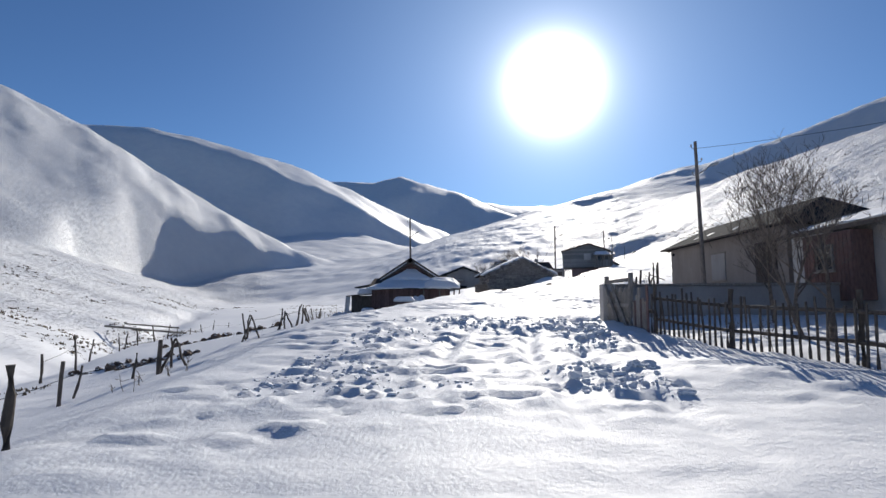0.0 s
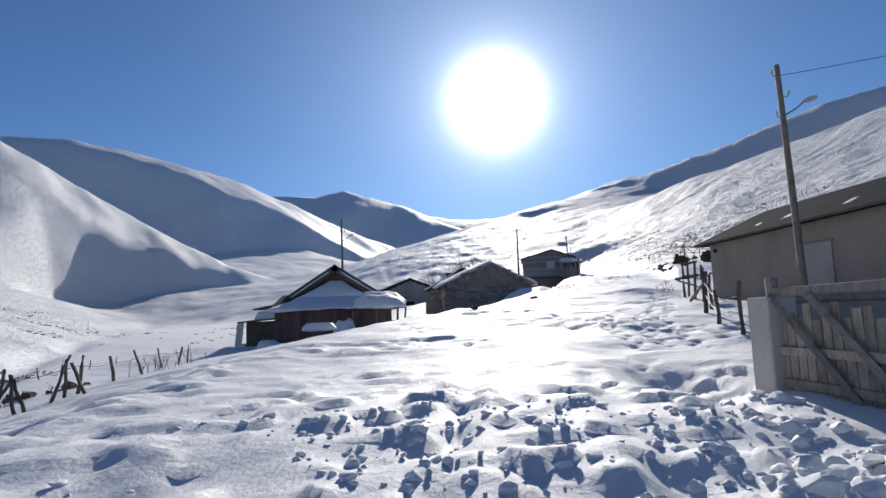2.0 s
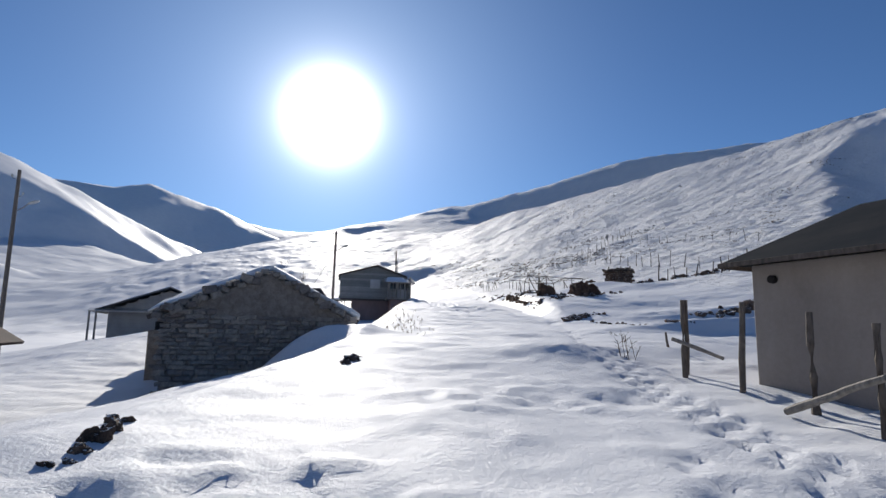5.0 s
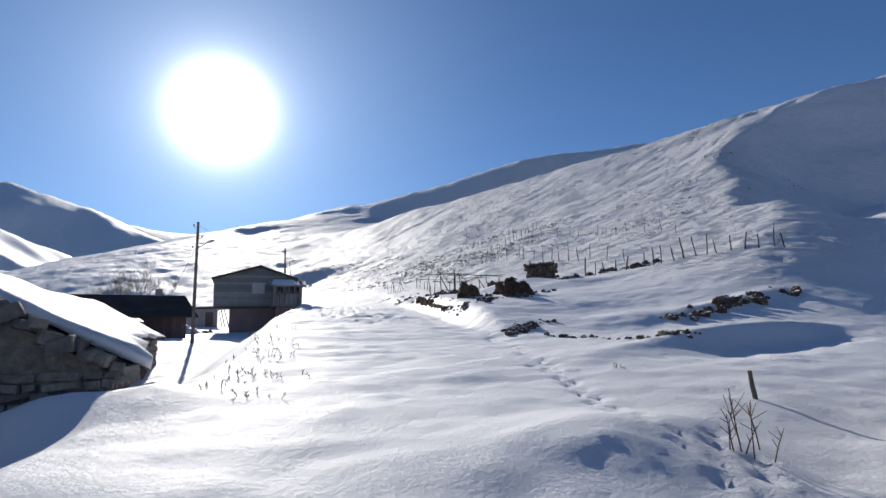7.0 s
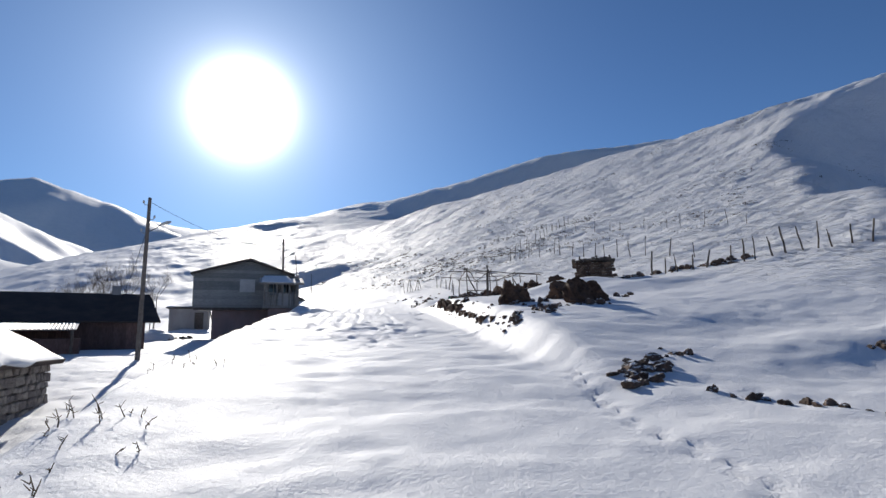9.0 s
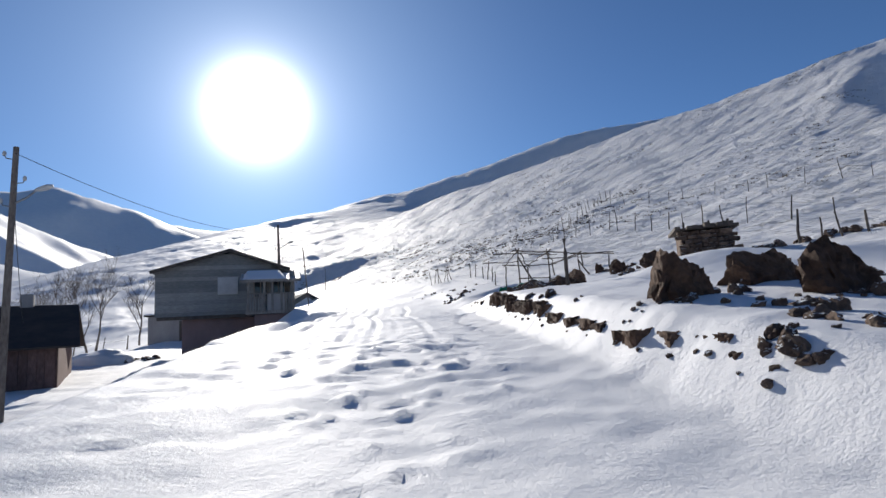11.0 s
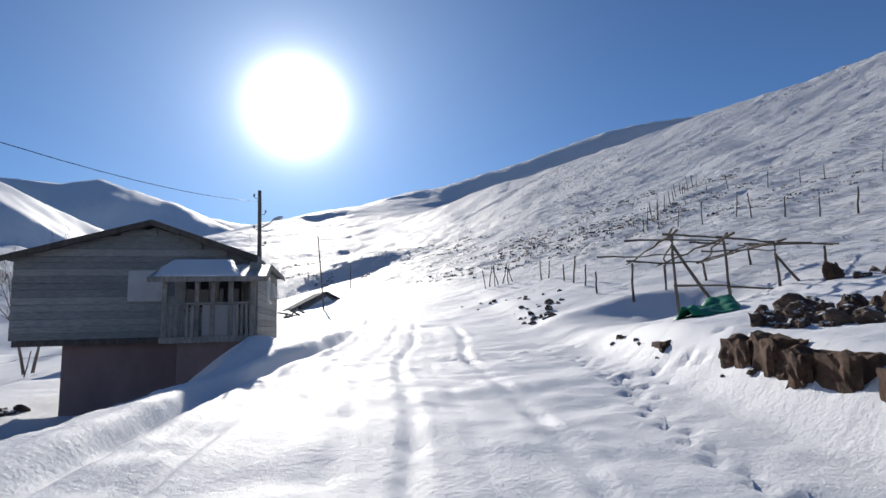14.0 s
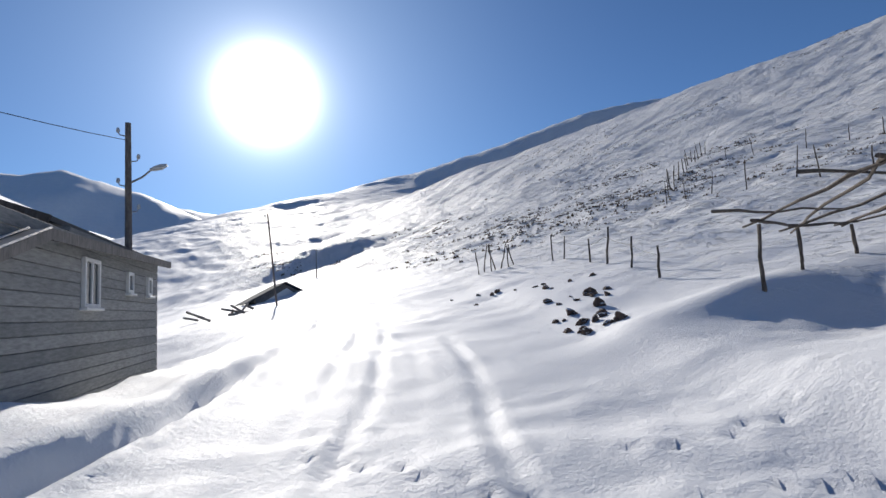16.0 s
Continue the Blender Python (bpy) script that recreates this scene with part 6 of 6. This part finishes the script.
rubble("small stones showing through thin snow", [(34.9, 84.4, 0.35, 8, 0.16), (34.6, 83.6, 0.25, 6, 0.16), (35.4, 85.2, 0.4, 6, 0.17), (37.0, 87.0, 0.6, 8, 0.17), (39.6, 90, 0.7, 6, 0.17), (37.6, 93.2, 0.8, 7, 0.18)], 10)
rubble("dark stones along a snowed-in stream bank", [(-12.6 + 0.4 * k, 21.5 - 0.1 * k, 0.4, 5, 0.2) for k in range(11)], 11)
rubble("dark stones and earth at the foot of a slope", [(-11.5 + 0.35 * k, 26 + 0.5 * k, 0.4, 4, 0.22) for k in range(9)], 12)
rubble("low snow-capped dry-stone wall in the valley", [(-20.5 + 0.7 * k, 62.9 - 0.05 * k, 0.2, 5, 0.34) for k in range(10)], 13)
rubble("jagged rock ledge sticking out of the snow", [(3.3, 33.5, 0.05, 4, 0.09), (3.36, 33.85, 0.05, 5, 0.11), (3.42, 34.2, 0.05, 5, 0.12), (3.48, 34.6, 0.05, 4, 0.11), (3.54, 34.95, 0.05, 3, 0.09)], 14, "boulder_heap")
rubble("dark rock ledge with a lip of snow beside a barn", [(6.7, 38.4, 0.06, 4, 0.1), (6.85, 38.75, 0.07, 5, 0.12), (7.0, 39.1, 0.07, 4, 0.1)], 15, "boulder_heap")
rubble("snowy rubble beside the tall house", [(17.6, 88.5, 0.3, 6, 0.3), (17.0, 88.3, 0.3, 3, 0.25)], 16)
drift(15.6, 88.4, 1.6, 0.75, 71)


def stone_shed():
    s = thing("stone_hut", "low ruined stone hut with a flat roof of boards", "hut", pose(38.8, 70.2, 0, 0, 0, -45))
    zb = 8.55
    part("wall_core", box(0.1, 2.3, 0.1, 2.0, zb - 0.6, zb + 1.15, 0.05), M_ROCK, s)
    stone_face(s, (0, 0.02, zb - 0.2), (1, 0, 0), 2.4, lambda q: (0, 1.4), 0.2, 61, 0.3, 90, DARK_STONES)
    rng = random.Random(3)
    for k in range(11):
        part("roof_board", box(-0.2 + k * 0.25, 0.03 + k * 0.25, -0.3 + rng.uniform(-0.35, 0.3), 2.3 + rng.uniform(-0.3, 0.3), zb + 1.2, zb + 1.27 + rng.uniform(0, 0.2), 0.01), M_POST, s)
    for x in (0.3, 1.4, 2.2):
        part("stub_post", stick((x, 0.5, zb + 1.1), (x + 0.02, 0.5, zb + 1.65), 0.06, 0.05, 6, 3, 0.02, int(x * 10)), M_POST, s)


stone_shed()


# ---- bare trees and weeds ----
def bare_tree(x, y, height, seed, spread=0.5, trunks=1, kid_counts=(7, 6, 5, 5), label="leafless tree with many fine twigs"):
    z = gz(x, y)
    t = thing("bare_tree", label, "tree", pose(x, y, z - 0.1))
    rng = random.Random(seed)
    crown = bmesh.new()

    def grow(p, d, length, r, level, bm):
        n = 4 if level < 2 else 3
        pts, rad, q = [p], [r], p
        dd = d.copy()
        for i in range(n):
            dd = (dd + Vector((rng.uniform(-1, 1), rng.uniform(-1, 1), rng.uniform(-0.3, 0.6))) * (0.13 + 0.05 * level)).normalized()
            q = q + dd * (length / n)
            pts.append(q)
            rad.append(r * (1 - 0.62 * (i + 1) / n))
        add_tube(bm, pts, rad, (7, 6, 4, 3, 3)[level], level < 2)
        if level >= 4:
            return
        kids = kid_counts[level]
        for k in range(kids):
            f = rng.uniform(0.3, 1.0)
            i = min(n - 1, int(f * n))
            base = pts[i].lerp(pts[i + 1], f * n - i)
            side = Vector((rng.uniform(-1, 1), rng.uniform(-1, 1), rng.uniform(0.1, 0.9))).normalized()
            nd = (dd * 0.8 + side * (spread + 0.28)).normalized()
            grow(base, nd, length * rng.uniform(0.42, 0.62), max(rad[i] * 0.5, 0.005), level + 1, crown)

    for k in range(trunks):
        tr = bmesh.new()
        a = k * 2.3
        d0 = Vector((0.2 * math.cos(a) * (trunks > 1), 0.2 * math.sin(a) * (trunks > 1), 1)).normalized()
        grow(Vector((0.25 * math.cos(a) * (trunks > 1), 0.25 * math.sin(a) * (trunks > 1), -0.2)), d0, height * 0.62, height * 0.014, 0, tr)
        part("trunk", tr, M_BARK, t)
    part("crown", crown, M_BARK, t, "fine bare grey twigs")


bare_tree(8.6, 14.6, 4.7, 1, 1.3, 2, (7, 6, 5, 4), "bare spreading fruit tree behind a picket fence")
bare_tree(9.6, 17.6, 4.6, 8, 1.3, 2, (7, 6, 5, 3), "bare leaning fruit tree with spreading twigs beside a house")
bare_tree(10.6, 12.4, 5.2, 2, 0.9, 2, (6, 5, 4, 3), "bare spreading fruit tree behind a picket fence")
bare_tree(14.2, 112.4, 8.2, 3, 0.35, 2, (7, 6, 5, 5), "slender leafless tree in the snowy valley")
bare_tree(11.6, 108.0, 7.8, 4, 0.35, 2, (7, 6, 5, 5), "slender leafless tree in the snowy valley")
bare_tree(18.0, 116.0, 7.4, 5, 0.35, 1, (7, 6, 5, 5), "slender leafless tree in the snowy valley")
bare_tree(8.2, 112.0, 7.4, 6, 0.4, 2, (7, 6, 5, 5), "slender leafless tree in the snowy valley")
bare_tree(6.5, 96.0, 4.0, 7, 0.5, 3, (7, 6, 5, 5), "low leafless bush in the snow")


def weeds(x, y, n, height, seed, scatter=0.5, label="dry weed stalks poking through the snow"):
    bm = bmesh.new()
    rng = random.Random(seed)
    for _ in range(n):
        px, py = x + rng.gauss(0, scatter), y + rng.gauss(0, scatter)
        z = gz(px, py)
        p = Vector((px, py, z - 0.05))
        h = height * rng.uniform(0.4, 1.2)
        d = Vector((rng.uniform(-0.5, 0.5), rng.uniform(-0.5, 0.5), 1)).normalized()
        q = p + d * h
        add_tube(bm, [p, p.lerp(q, 0.5) + Vector((rng.uniform(-0.03, 0.03), 0, 0)), q], [0.009, 0.007, 0.004], 3, False)
        for _ in range(3):
            b = p.lerp(q, rng.uniform(0.4, 0.9))
            e = b + Vector((rng.uniform(-1, 1), rng.uniform(-1, 1), rng.uniform(0.2, 1))).normalized() * h * 0.35
            add_tube(bm, [b, e], [0.006, 0.003], 3, False)
    tagged(part("dry_weeds", bm, M_GRASS), label, "weeds", kind="stuff")


for k, (x, y, n, h, sc) in enumerate(((10.3, 45.2, 18, 0.22, 0.3), (11.0, 47.6, 14, 0.22, 0.35), (12.2, 50.6, 12, 0.25, 0.4), (13.4, 55.0, 10, 0.25, 0.5), (-6.4, 31.0, 26, 0.5, 0.35),
                                      (-6.6, 14.4, 12, 0.4, 0.5), (16.4, 42.6, 4, 0.15, 0.1), (13.3, 38.6, 8, 0.6, 0.12), (9.0, 12.6, 16, 0.5, 0.8), (7.8, 16, 10, 0.4, 0.6), (9.6, 43.6, 12, 0.16, 0.25), (11.6, 48.8, 12, 0.2, 0.4), (-8.4, 27.5, 14, 0.35, 0.5))):
    weeds(x, y, n, h, 800 + k, sc)


def tufts(name, label, boxes, seed):
    """Many small clumps of dry grass on a slope, thicker in patches."""
    rng = np.random.default_rng(seed)
    verts, faces = [], []
    for x0, x1, y0, y1, count, cut, size in boxes:
        X, Y = rng.uniform(x0, x1, count), rng.uniform(y0, y1, count)
        dens = fbm(X / 16, Y / 30, 3, 77) + 0.6 * fbm(X / 3.5, Y / 7, 2, 78)
        keep = dens > cut
        X, Y = X[keep], Y[keep]
        Z = ground(X, Y)
        for x, y, z in zip(X, Y, Z):
            w = size * rng.uniform(0.4, 1.3)
            for _ in range(5):
                a, o = rng.uniform(0, 6.28), rng.uniform(-0.5, 0.5, 2) * w
                h = w * rng.uniform(0.18, 0.5)
                bx, by = x + o[0], y + o[1] * 1.8
                c, s = math.cos(a) * w * 0.32, math.sin(a) * w * 0.32
                i = len(verts)
                verts += [(bx - c, by - s, z - 0.06), (bx + c, by + s, z - 0.06), (bx + rng.uniform(-0.2, 0.2) * w, by + rng.uniform(-0.3, 0.1) * w, z + h), (bx + s, by - c, z - 0.06)]
                faces += [(i, i + 1, i + 2), (i + 1, i + 3, i + 2), (i + 3, i, i + 2)]
    me = bpy.data.meshes.new(name)
    me.from_pydata(verts, [], faces)
    me.materials.append(M_GRASS)
    tagged(new(name, me), label, "grass", kind="stuff")


tufts("hillside_grass", "dark tufts of dry grass showing through snow on the hillside",
      ((52, 140, 90, 220, 10000, 0.3, 0.24), (46, 66, 104, 150, 900, 0.4, 0.3), (60, 140, 75, 130, 7000, 0.45, 0.24), (50, 80, 150, 260, 1600, 0.25, 0.5)), 5)
tufts("valley_grass", "small dark tufts of dry grass on the lower slope",
      ((-110, -25, 25, 170, 5000, 0.4, 0.3), (-34, -12, 12, 62, 2600, 0.2, 0.2), (-60, -20, 20, 120, 3000, 0.3, 0.24)), 6)


def snow_clods(label, boxes, seed):
    """Broken lumps of crusted snow thrown up on the track."""
    rng = np.random.default_rng(seed)
    base = bmesh.new()
    bmesh.ops.create_icosphere(base, subdivisions=2, radius=1.0)
    bv = np.array([v.co[:] for v in base.verts])
    bf = np.array([[v.index for v in f.verts] for f in base.faces])
    base.free()
    verts, faces, n = [], [], 0
    for d0, d1, y0, y1, count, lo, hi in boxes:
        Y, Dd = rng.uniform(y0, y1, count), rng.uniform(d0, d1, count)
        X = road_x(Y) + Dd / 0.95
        keep = fbm(X / 2.2, Y / 2.6, 2, 88) > -0.45
        X, Y = X[keep], Y[keep]
        Z = ground(X, Y)
        for x, y, z in zip(X, Y, Z):
            s = lo + (hi - lo) * rng.uniform(0, 1) ** 3
            v = bv.copy()
            for _ in range(6):
                nrm = rng.normal(size=3)
                nrm /= np.linalg.norm(nrm)
                over = np.clip(v @ nrm - rng.uniform(0.35, 0.8), 0, None)
                v -= over[:, None] * nrm[None] * 0.95
            a = rng.uniform(0, 6.28)
            v = v @ np.array([[math.cos(a), math.sin(a), 0], [-math.sin(a), math.cos(a), 0], [0, 0, 1]]).T
            v = v * s * np.array([1.0, rng.uniform(0.7, 1.1), rng.uniform(0.5, 0.8)]) + np.array([x, y, z + s * 0.1])
            verts.append(v)
            faces.append(bf + n)
            n += len(bv)
    me = bpy.data.meshes.new("snow_clods")
    me.from_pydata(np.concatenate(verts).tolist(), [], np.concatenate(faces).tolist())
    me.materials.append(M_SNOW)
    tagged(new("snow_clods", me), label, "snow", kind="stuff")


snow_clods("broken lumps of crusted snow scattered over the track", ((-3.2, 3.2, 9.5, 19.5, 1700, 0.02, 0.085), (1.6, 3.2, 9.5, 20, 260, 0.04, 0.17)), 7)
